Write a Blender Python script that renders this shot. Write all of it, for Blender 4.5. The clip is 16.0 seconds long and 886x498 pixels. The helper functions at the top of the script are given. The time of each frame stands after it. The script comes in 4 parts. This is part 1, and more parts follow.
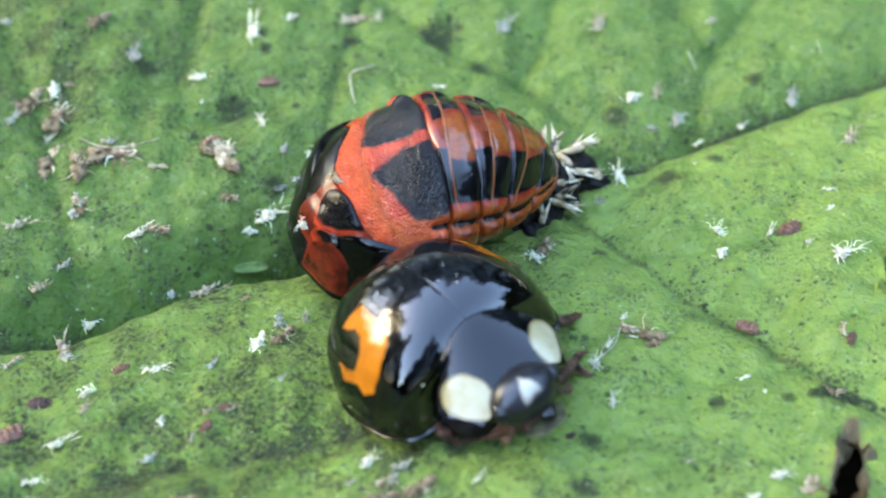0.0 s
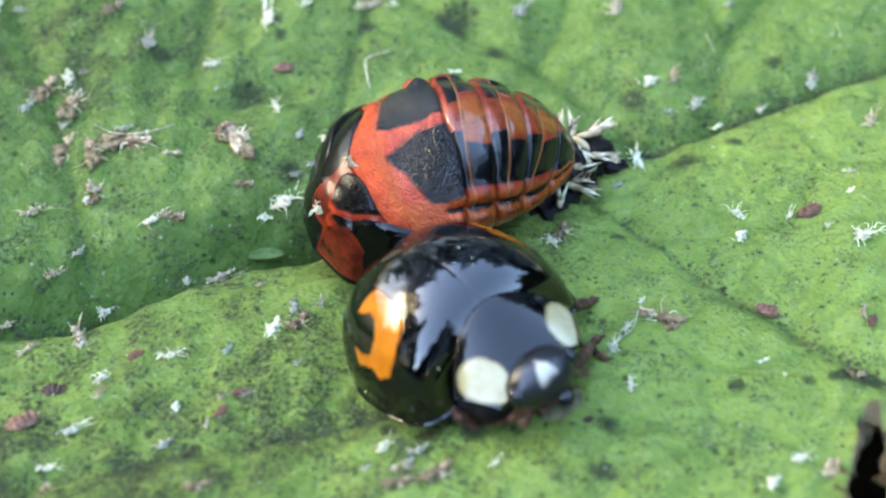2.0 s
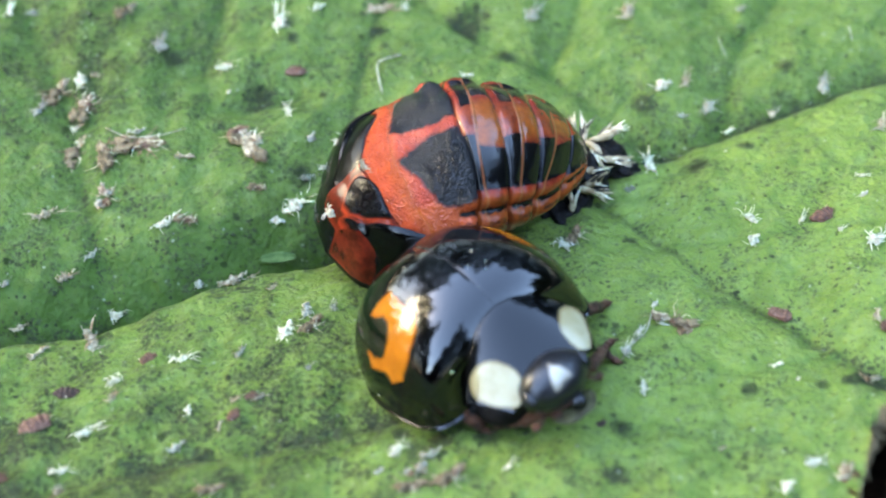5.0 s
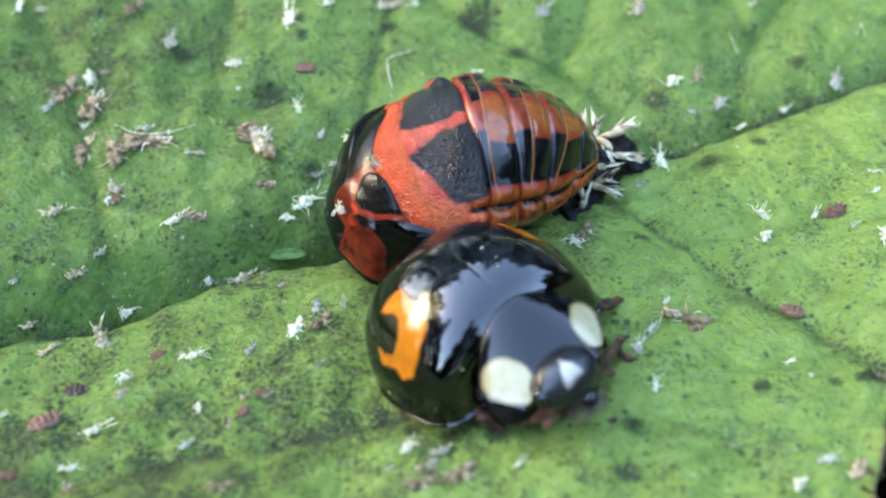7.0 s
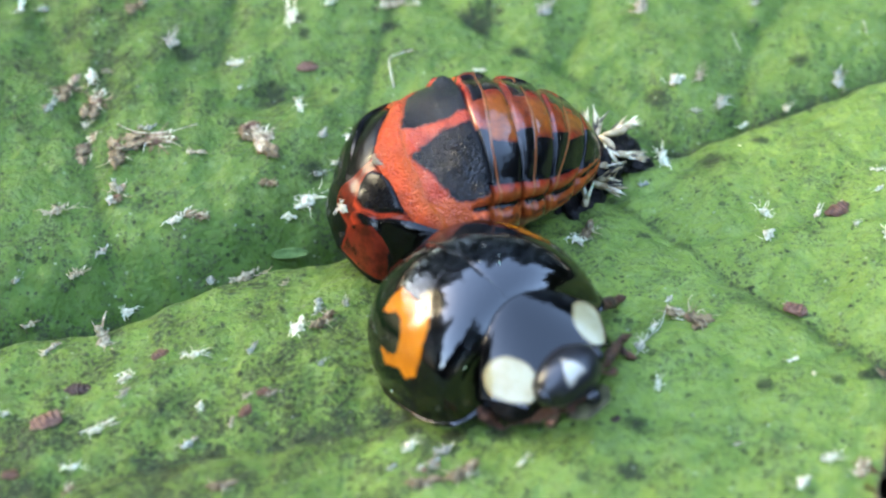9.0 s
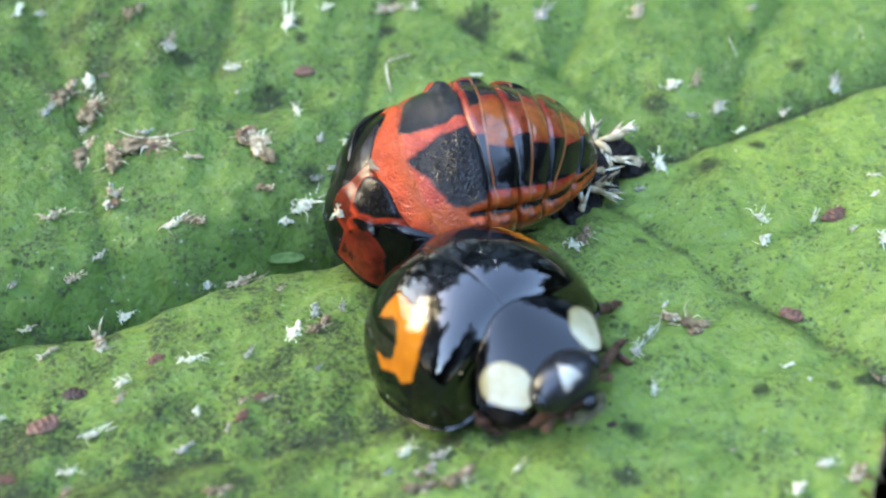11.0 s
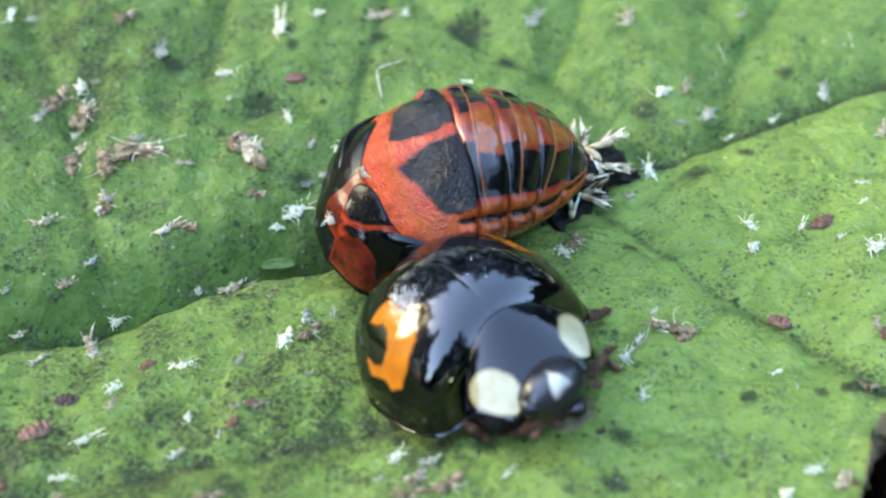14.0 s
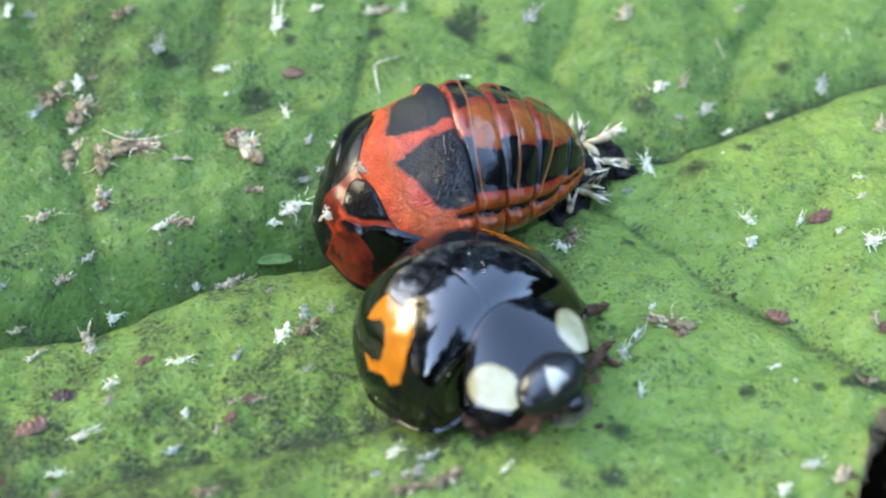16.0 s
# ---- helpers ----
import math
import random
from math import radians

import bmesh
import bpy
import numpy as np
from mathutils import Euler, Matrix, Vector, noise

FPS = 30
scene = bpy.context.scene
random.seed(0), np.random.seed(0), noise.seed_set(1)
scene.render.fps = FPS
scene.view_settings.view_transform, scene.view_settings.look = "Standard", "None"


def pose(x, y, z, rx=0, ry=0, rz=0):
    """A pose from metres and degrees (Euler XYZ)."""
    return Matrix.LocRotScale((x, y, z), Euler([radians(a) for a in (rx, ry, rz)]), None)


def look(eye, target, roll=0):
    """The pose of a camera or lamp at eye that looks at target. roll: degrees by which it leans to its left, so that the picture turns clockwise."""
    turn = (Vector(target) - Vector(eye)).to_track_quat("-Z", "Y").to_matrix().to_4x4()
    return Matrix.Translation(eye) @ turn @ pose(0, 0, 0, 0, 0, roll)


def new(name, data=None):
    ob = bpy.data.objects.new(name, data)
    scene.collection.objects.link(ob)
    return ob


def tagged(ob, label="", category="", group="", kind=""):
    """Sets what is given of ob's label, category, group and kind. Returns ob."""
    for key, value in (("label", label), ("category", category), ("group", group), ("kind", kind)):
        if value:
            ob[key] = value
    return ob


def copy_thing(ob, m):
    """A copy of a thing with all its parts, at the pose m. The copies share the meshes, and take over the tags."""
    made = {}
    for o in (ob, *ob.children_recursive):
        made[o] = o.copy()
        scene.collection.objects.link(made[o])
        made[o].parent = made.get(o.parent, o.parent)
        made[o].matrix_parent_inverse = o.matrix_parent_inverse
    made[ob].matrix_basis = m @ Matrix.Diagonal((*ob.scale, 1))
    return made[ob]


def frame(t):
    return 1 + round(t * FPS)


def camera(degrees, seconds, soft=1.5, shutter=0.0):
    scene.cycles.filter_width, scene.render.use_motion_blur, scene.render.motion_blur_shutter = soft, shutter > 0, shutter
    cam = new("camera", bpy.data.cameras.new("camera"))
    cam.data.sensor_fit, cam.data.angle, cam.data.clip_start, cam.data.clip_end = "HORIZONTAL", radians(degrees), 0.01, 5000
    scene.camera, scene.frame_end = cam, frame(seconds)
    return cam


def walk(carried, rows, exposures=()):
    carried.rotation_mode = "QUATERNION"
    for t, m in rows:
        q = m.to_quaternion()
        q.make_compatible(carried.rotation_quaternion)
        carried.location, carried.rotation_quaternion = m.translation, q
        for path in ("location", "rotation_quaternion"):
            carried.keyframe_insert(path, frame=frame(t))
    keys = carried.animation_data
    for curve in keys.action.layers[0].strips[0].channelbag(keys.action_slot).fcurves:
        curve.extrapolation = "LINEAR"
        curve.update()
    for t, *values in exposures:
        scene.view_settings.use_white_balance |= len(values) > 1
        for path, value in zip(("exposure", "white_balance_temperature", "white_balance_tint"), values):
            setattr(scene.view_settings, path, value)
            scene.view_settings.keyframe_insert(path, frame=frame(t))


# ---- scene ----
cam = camera(30, 16.0, soft=2.2)
cam.data.dof.use_dof, cam.data.dof.focus_distance, cam.data.dof.aperture_fstop = True, 0.0338, 105
walk(cam, [
    (0, pose(0.000012, -0.024131, 0.025524, 43.9079, -1.1395, -0.7161)),
    (0.5, pose(-0.000043, -0.024152, 0.025075, 43.9856, -0.4955, -0.3846)),
    (1, pose(0.000085, -0.024182, 0.025355, 43.8817, -0.7606, -0.5746)),
    (1.5, pose(0.000125, -0.024129, 0.025298, 43.7906, -0.5717, -0.5086)),
    (2, pose(0.000138, -0.024163, 0.025131, 43.8657, -0.3836, -0.4028)),
    (2.5, pose(0.000123, -0.024159, 0.025233, 43.7903, -0.5787, -0.4722)),
    (3, pose(0.000053, -0.024160, 0.025119, 43.8756, -0.3921, -0.4138)),
    (3.5, pose(-0.000004, -0.024137, 0.025089, 44.0410, -0.2789, -0.2159)),
    (4, pose(-0.000007, -0.024182, 0.025089, 44.0768, -0.2716, -0.2097)),
    (6.5, pose(0.000051, -0.024110, 0.025108, 43.9385, -0.2758, -0.1993)),
    (7, pose(-0.000000, -0.024105, 0.024961, 44.0000, -0.0000, 0.0000)),
    (7.5, pose(-0.000054, -0.024096, 0.024924, 44.0634, 0.0210, 0.0049)),
    (8, pose(-0.000011, -0.024107, 0.024956, 44.0185, -0.0342, -0.0722)),
    (8.5, pose(0.000010, -0.024106, 0.024911, 44.0555, -0.0028, -0.0306)),
    (9, pose(-0.000001, -0.024105, 0.024892, 44.0429, 0.1004, 0.0034)),
    (11.5, pose(0.000030, -0.024084, 0.025027, 44.1688, -0.0223, -0.0099)),
    (12, pose(0.000015, -0.024098, 0.025087, 44.2244, -0.0583, 0.0082)),
    (12.5, pose(-0.000025, -0.024083, 0.025066, 44.1814, -0.0303, 0.0284)),
    (13, pose(0.000030, -0.024080, 0.025160, 44.0755, -0.1705, -0.1050)),
    (13.5, pose(0.000081, -0.024104, 0.025137, 44.0620, -0.1821, -0.1116)),
    (14, pose(0.000057, -0.024105, 0.025180, 44.1040, -0.2526, -0.1347)),
    (14.5, pose(0.000067, -0.024127, 0.025074, 44.0904, -0.1438, -0.1178)),
    (15, pose(0.000091, -0.024136, 0.025062, 44.0493, -0.0211, -0.0618)),
    (15.5, pose(0.000091, -0.024096, 0.025116, 44.0261, -0.2310, -0.2275)),
    (16, pose(0.000076, -0.024113, 0.025112, 44.0280, -0.2294, -0.2247)),
])

# ---- light: a bright overcast sky over a garden among trees ----
world = bpy.data.worlds.new("overcast_sky")
scene.world = world
world.use_nodes = True
wn, wl = world.node_tree.nodes, world.node_tree.links
sky = wn.new("ShaderNodeTexSky")
sky.sky_type, sky.sun_disc = "NISHITA", False
sky.sun_elevation, sky.sun_rotation = radians(29), radians(280)
sky.air_density, sky.dust_density, sky.ozone_density = 1.0, 0.9, 2.5
wn["Background"].inputs["Strength"].default_value = 0.15
wl.new(sky.outputs[0], wn["Background"].inputs["Color"])
sun = new("sun", bpy.data.lights.new("sun", "SUN"))
sun.data.energy, sun.data.angle, sun.data.color = 1.15, radians(36), (1.0, 0.89, 0.54)
sun.matrix_world = look((-0.86, 0.15, 0.48), (0, 0, 0))
scene.view_settings.exposure = 4.58
scene.view_settings.use_white_balance = True
scene.view_settings.white_balance_temperature, scene.view_settings.white_balance_tint = 7350, 12

# ---- materials ----
MM = 0.001


class Nodes:
    """A few short words for building node materials. Coordinates are in millimetres of the object."""

    def __init__(self, name):
        self.mat = bpy.data.materials.new(name)
        self.mat.use_nodes = True
        self.tree = self.mat.node_tree
        self.bsdf = self.tree.nodes["Principled BSDF"]
        tc = self.tree.nodes.new("ShaderNodeTexCoord")
        self.mm = self.scaled(tc.outputs["Object"], 1000.0)

    def scaled(self, vector, k):
        n = self.tree.nodes.new("ShaderNodeVectorMath")
        n.operation = "SCALE"
        return self.feed(n, {"Vector": vector, "Scale": k}).outputs[0]

    def node(self, kind, links={}):
        n = self.tree.nodes.new(kind)
        return self.feed(n, links)

    def feed(self, n, links):
        for key, value in links.items():
            if isinstance(value, bpy.types.NodeSocket):
                self.tree.links.new(value, n.inputs[key])
            else:
                n.inputs[key].default_value = value
        return n

    def noise(self, scale, detail=3.0, rough=0.55, vector=None):
        return self.node("ShaderNodeTexNoise", {"Vector": vector or self.mm, "Scale": scale, "Detail": detail, "Roughness": rough}).outputs[0]

    def cells(self, scale, feature="F1"):
        n = self.tree.nodes.new("ShaderNodeTexVoronoi")
        n.feature = feature
        return self.feed(n, {"Vector": self.mm, "Scale": scale}).outputs["Distance"]

    def net(self, scale, vector):
        """The distance from the lines of an irregular net."""
        n = self.tree.nodes.new("ShaderNodeTexVoronoi")
        n.feature = "DISTANCE_TO_EDGE"
        return self.feed(n, {"Vector": vector, "Scale": scale}).outputs["Distance"]

    def dots(self, scale, need, dense):
        """Ragged round specks in some of the cells: the more, the denser."""
        n = self.tree.nodes.new("ShaderNodeTexVoronoi")
        self.feed(n, {"Vector": self.mm, "Scale": scale})
        pick = self.node("ShaderNodeSeparateColor", {0: n.outputs["Color"]})
        there = self.step(self.math("ADD", pick.outputs[0], dense), need, need + 0.02)
        size = self.math("ADD", n.outputs["Distance"], self.math("MULTIPLY", self.math("SUBTRACT", self.noise(scale * 3, 2), 0.5), 0.55))
        return self.math("MULTIPLY", there, self.step(self.math("SUBTRACT", size, self.math("MULTIPLY", pick.outputs[1], 0.22)), 0.20, 0.02))

    def value(self, name):
        n = self.tree.nodes.new("ShaderNodeAttribute")
        n.attribute_name = name
        return n.outputs["Fac"]

    def step(self, x, a, b, lo=0.0, hi=1.0):
        n = self.tree.nodes.new("ShaderNodeMapRange")
        n.interpolation_type = "SMOOTHSTEP"
        return self.feed(n, {0: x, 1: a, 2: b, 3: lo, 4: hi}).outputs[0]

    def math(self, op, a, b=0.0):
        n = self.tree.nodes.new("ShaderNodeMath")
        n.operation = op
        return self.feed(n, {0: a, 1: b}).outputs[0]

    def mix(self, f, a, b):
        n = self.tree.nodes.new("ShaderNodeMix")
        n.data_type = "RGBA"
        self.feed(n, {0: f})
        for i, c in ((6, a), (7, b)):
            if isinstance(c, bpy.types.NodeSocket):
                self.tree.links.new(c, n.inputs[i])
            else:
                n.inputs[i].default_value = (*c, 1)
        return n.outputs[2]

    def set(self, **values):
        names = {"color": "Base Color", "rough": "Roughness", "spec": "Specular IOR Level", "coat": "Coat Weight", "coat_rough": "Coat Roughness",
                 "sss": "Subsurface Weight", "sss_scale": "Subsurface Scale", "sheen": "Sheen Weight", "metal": "Metallic", "through": "Transmission Weight"}
        for key, value in values.items():
            s = self.bsdf.inputs[names[key]]
            if isinstance(value, bpy.types.NodeSocket):
                self.tree.links.new(value, s)
            else:
                s.default_value = (*value, 1) if isinstance(value, tuple) else value
        return self

    def bump(self, height, depth, strength=1.0):
        b = self.node("ShaderNodeBump", {"Height": height, "Distance": depth * MM, "Strength": strength})
        self.tree.links.new(b.outputs[0], self.bsdf.inputs["Normal"])
        return self


def leaf_material():
    n = Nodes("leaf_green")
    broad, mid, fine = n.noise(0.35, 2), n.noise(1.3, 4), n.noise(4.4, 4, 0.62)
    tone = n.value("tone")
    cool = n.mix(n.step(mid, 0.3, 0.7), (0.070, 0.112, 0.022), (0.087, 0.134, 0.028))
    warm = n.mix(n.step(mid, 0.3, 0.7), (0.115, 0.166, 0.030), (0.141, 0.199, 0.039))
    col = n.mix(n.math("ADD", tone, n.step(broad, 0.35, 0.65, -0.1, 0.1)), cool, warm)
    # a dull pale bloom, thin and patchy, and the fine net of veins under it
    col = n.mix(n.step(fine, 0.40, 0.66, 0.0, 0.34), col, (0.146, 0.192, 0.080))
    col = n.mix(n.step(n.noise(2.3, 5, 0.65), 0.44, 0.66, 0.0, 0.38), col, n.mix(tone, (0.054, 0.094, 0.018), (0.080, 0.136, 0.026)))
    bent = n.node("ShaderNodeVectorMath", {0: n.mm, 1: n.scaled(n.node("ShaderNodeTexNoise", {"Vector": n.mm, "Scale": 0.9, "Detail": 2.0}).outputs["Color"], 1.1)}).outputs[0]
    net = n.net(0.42, bent)
    small = n.net(1.35, bent)
    col = n.mix(n.step(net, 0.075, 0.0, 0.0, 0.34), col, (0.040, 0.085, 0.016))
    col = n.mix(n.step(small, 0.07, 0.0, 0.0, 0.10), col, (0.045, 0.090, 0.018))
    # dark veins, and the midrib groove's shade painted in the same deep green
    col = n.mix(n.step(n.value("vein_shade"), 0.15, 0.9, 0.0, 0.62), col, (0.0225, 0.060, 0.008))
    # sooty mould: scattered dots of two sizes over a faint film, thicker in patches and along the veins; its mask also
    # carries painted contact shade by the ladybird
    soot_shade = n.value("mould_shade")
    grime = n.value("grime")
    dense = n.math("ADD", n.math("MULTIPLY", n.step(n.noise(1.1, 4), 0.36, 0.64, 0.15, 0.75), grime), n.math("MULTIPLY", soot_shade, 0.5))
    cloud = n.math("ADD", n.noise(2.5, 6, 0.74), n.math("MULTIPLY", dense, 0.22))
    col = n.mix(n.math("MULTIPLY", n.step(cloud, 0.50, 0.78, 0.0, 0.34), n.math("ADD", grime, 0.15)), col, (0.034, 0.046, 0.023))
    col = n.mix(n.math("MULTIPLY", n.step(soot_shade, 0.25, 1.0), n.step(n.noise(4.0, 4), 0.2, 0.55, 0.2, 0.9)), col, (0.010, 0.014, 0.008))
    grains = n.math("ADD", n.noise(10.0, 4, 0.72), n.math("MULTIPLY", dense, 0.21))
    col = n.mix(n.step(grains, 0.615, 0.67, 0.0, 0.80), col, (0.026, 0.032, 0.016))
    col = n.mix(n.math("MULTIPLY", n.dots(3.6, 1.02, dense), 0.65), col, (0.006, 0.009, 0.005))
    col = n.mix(n.math("MULTIPLY", n.dots(6.5, 0.95, n.math("MULTIPLY", dense, 0.6)), 0.8), col, (0.010, 0.012, 0.007))
    # a fine peppering of dust-brown soot, thickest where the grime is
    pepper = n.math("ADD", n.noise(11.5, 3, 0.7), n.math("MULTIPLY", n.math("ADD", grime, n.step(n.noise(1.1, 4, 0.62), 0.38, 0.66, -0.9, 0.9)), 0.105))
    col = n.mix(n.step(pepper, 0.60, 0.70, 0.0, 0.5), col, (0.026, 0.030, 0.016))
    # pale dust grains
    col = n.mix(n.math("MULTIPLY", n.dots(8.5, 0.97, n.math("MULTIPLY", n.noise(0.7, 2), 0.07)), 0.40), col, (0.32, 0.34, 0.24))
    brown = n.value("dry")
    col = n.mix(brown, col, n.mix(mid, (0.035, 0.024, 0.013), (0.12, 0.086, 0.05)))
    n.set(color=col, rough=n.step(mid, 0.3, 0.7, 0.42, 0.6), spec=0.07)
    height = n.math("ADD", n.math("MULTIPLY", n.noise(9.0, 3), 0.45), n.math("MULTIPLY", n.cells(8.0), -0.4))
    height = n.math("ADD", height, n.math("ADD", n.step(net, 0.0, 0.22, -0.8, 0.0), n.step(small, 0.0, 0.18, -0.18, 0.0)))
    height = n.math("ADD", height, n.math("MULTIPLY", n.math("MULTIPLY", n.step(cloud, 0.48, 0.75), grime), n.math("MULTIPLY", n.noise(5.0, 4, 0.7), 1.2)))
    return n.bump(n.math("ADD", height, n.math("MULTIPLY", n.noise(2.6, 4, 0.6), 1.1)), 0.10, 0.8).mat


def shell_material(name, ground, spot, edge=0.02, rough=0.035, spec=0.60, uneven=0.16):
    """A lacquered wing case; the attribute 'mark' is above 0 inside the spots."""
    n = Nodes(name)
    ragged = n.math("ADD", n.value("mark"), n.math("MULTIPLY", n.math("SUBTRACT", n.noise(3.2, 3), 0.5), uneven))
    inner = n.mix(n.step(n.noise(2.2, 4), 0.35, 0.7), spot, tuple(c * k for c, k in zip(spot, (0.80, 0.74, 0.60))))
    inner = n.mix(n.step(ragged, 3.5 * edge, edge, 0.0, 0.65), inner, tuple(c * k for c, k in zip(spot, (0.5, 0.36, 0.22))))
    col = n.mix(n.step(ragged, -edge, edge), ground, inner)
    n.set(color=col, rough=n.step(n.noise(2.0, 4), 0.4, 0.8, rough, rough + 0.05), spec=spec)
    return n.bump(n.math("ADD", n.noise(11.0, 2), n.math("MULTIPLY", n.noise(1.1, 2), 2.0)), 0.010, 0.35).mat


def pupa_material():
    n = Nodes("pupa_skin")
    mid, fine = n.noise(2.2, 4), n.noise(14.0, 3)
    red = n.mix(n.step(mid, 0.3, 0.7), (0.26, 0.018, 0.007), (0.44, 0.045, 0.017))
    amber = n.mix(mid, (0.34, 0.070, 0.007), (0.50, 0.125, 0.019))
    col = n.mix(n.value("amber"), red, amber)
    ragged = n.math("ADD", n.value("mark"), n.math("MULTIPLY", n.math("SUBTRACT", n.noise(4.6, 6, 0.72), 0.5), n.math("ADD", n.math("MULTIPLY", n.value("grit"), 0.25), 0.07)))
    black = n.mix(n.step(fine, 0.35, 0.65), (0.0008, 0.0008, 0.0009), (0.0050, 0.0048, 0.0052))
    # dark red clouding
    col = n.mix(n.math("MULTIPLY", n.step(n.noise(3.8, 6, 0.68), 0.44, 0.68, 0.0, 0.48), n.step(n.value("amber"), 0.2, 0.6, 1.0, 0.15)), col, (0.095, 0.008, 0.003))
    col = n.mix(n.step(ragged, -0.05, 0.05), col, black)
    col = n.mix(n.value("cream"), col, (0.25, 0.15, 0.07))
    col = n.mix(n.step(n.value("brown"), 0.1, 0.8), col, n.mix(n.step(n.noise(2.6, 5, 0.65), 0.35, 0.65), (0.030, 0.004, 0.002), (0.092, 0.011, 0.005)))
    n.set(color=col, rough=n.math("ADD", n.step(mid, 0.3, 0.7, 0.13, 0.24), n.math("MULTIPLY", n.value("grit"), 0.03)), spec=n.step(n.value("dull"), 0.0, 1.0, 0.52, 0.05), coat=0.03, coat_rough=0.06, sss=0.04, sss_scale=0.0003)
    grit = n.math("MULTIPLY", n.cells(19.0), n.math("MULTIPLY", n.value("grit"), -3.4))
    return n.bump(n.math("ADD", n.math("ADD", n.math("MULTIPLY", n.noise(5.0, 4), 0.5), n.math("MULTIPLY", n.noise(1.7, 3), 1.2)), grit), 0.035, 0.6).mat


def plain(name, a, b, rough=0.6, scale=4.0, bump=0.02, spec=0.4, coat=0.0, sss=0.0):
    n = Nodes(name)
    f = n.noise(scale, 4)
    n.set(color=n.mix(n.step(f, 0.3, 0.7), a, b), rough=rough, spec=spec, coat=coat, sss=sss, sss_scale=0.0002)
    return n.bump(n.noise(scale * 3, 3), bump, 0.6).mat


M_LEAF = leaf_material()
M_ELYTRA = shell_material("black_wing_case", (0.0005, 0.0005, 0.0006), (0.33, 0.105, 0.005))
M_PRONOTUM = shell_material("black_pronotum", (0.0006, 0.0006, 0.0007), (0.30, 0.275, 0.165), 0.012, 0.05, 0.40, 0.05)
M_HEAD = shell_material("black_head", (0.005, 0.005, 0.006), (0.324, 0.318, 0.282), 0.02, 0.30, 0.52)
M_BELLY = plain("dark_underside", (0.002, 0.0016, 0.0014), (0.007, 0.005, 0.004), 0.6, 4.0, 0.03, 0.12)
M_LEG = plain("brown_leg", (0.020, 0.008, 0.005), (0.125, 0.052, 0.030), 0.42, 6, 0.30, 0.25)
M_LABRUM = plain("olive_lip", (0.02, 0.018, 0.008), (0.075, 0.07, 0.032), 0.5, 5, 0.06, 0.2)
M_EYE = plain("black_eye", (0.004, 0.004, 0.005), (0.010, 0.010, 0.010), 0.15, 9, 0.01)
M_PUPA = pupa_material()
M_PAD = shell_material("black_wing_pad", (0.0006, 0.0006, 0.0006), (0.1, 0.02, 0.01), 0.02, 0.10, 0.25)
M_SOOT = plain("black_larval_skin", (0.0025, 0.002, 0.002), (0.012, 0.010, 0.009), 0.6, 5, 0.10, 0.15)
M_SPINE = plain("cream_spine", (0.20, 0.135, 0.055), (0.47, 0.38, 0.23), 0.6, 4)
M_TIP = plain("dark_spine_tip", (0.03, 0.024, 0.018), (0.10, 0.08, 0.05), 0.6, 4)
M_WHITE = plain("white_shed_skin", (0.40, 0.345, 0.21), (0.82, 0.74, 0.53), 0.5, 7, 0.06, sss=0.2)
M_TAN = plain("tan_shed_skin", (0.17, 0.115, 0.055), (0.52, 0.43, 0.28), 0.55, 9, 0.06, sss=0.2)
M_GREY = plain("grey_shed_skin", (0.15, 0.14, 0.09), (0.48, 0.45, 0.34), 0.55, 9, 0.06, sss=0.2)
M_BROWN = plain("brown_husk", (0.070, 0.046, 0.020), (0.25, 0.175, 0.085), 0.7, 7, 0.09)
M_RUST = plain("rust_brown_crumb", (0.075, 0.032, 0.013), (0.18, 0.09, 0.045), 0.6, 6, 0.05)
M_RED = plain("red_brown_husk", (0.055, 0.019, 0.008), (0.125, 0.050, 0.022), 0.5, 6, 0.04)
M_ORANGE = plain("orange_brown_husk", (0.08671, 0.03002, 0.01467), (0.1734, 0.08671, 0.05002), 0.5, 7, 0.04)
M_DARK = plain("dark_red_husk", (0.022, 0.009, 0.005), (0.050, 0.021, 0.011), 0.6, 6, 0.04)
M_FLAKE = plain("green_flake", (0.040, 0.085, 0.020), (0.095, 0.155, 0.048), 0.6, 4, 0.05, 0.15)
# soil well below its own tone: the shade under the leaf is in the colour
M_SOIL = plain("shade_dark_soil", (0.004, 0.003, 0.0025), (0.014, 0.010, 0.008), 0.9, 3.0, 0.3, 0.1)
M_HEDGE = plain("tree_leaf", (0.004, 0.008, 0.002), (0.009, 0.016, 0.004), 0.8, 0.05, 0.02, 0.05)


# ---- shapes ----
def spline(xs, ys):
    """A smooth curve through a few values (Catmull-Rom in x)."""
    xs, ys = np.array(xs, float), np.array(ys, float)
    m = np.gradient(ys, xs)
    def at(x):
        x = np.clip(x, xs[0], xs[-1])
        i = np.clip(np.searchsorted(xs, x) - 1, 0, len(xs) - 2)
        h = xs[i + 1] - xs[i]
        t = (x - xs[i]) / h
        return ((1 + 2 * t) * (1 - t) ** 2 * ys[i] + t * (1 - t) ** 2 * h * m[i]
                + t * t * (3 - 2 * t) * ys[i + 1] + t * t * (t - 1) * h * m[i + 1])
    return at


def smooth(a, b, x):
    t = np.clip((x - a) / (b - a), 0, 1)
    return t * t * (3 - 2 * t)


# the beetle's shell, in millimetres: x ahead, y to its left, z up
EL_C, EL_REAR, EL_FRONT, EL_HALF, EL_TOP, EL_RIM = -0.45, 2.66, 2.25, 2.42, 2.45, 0.55

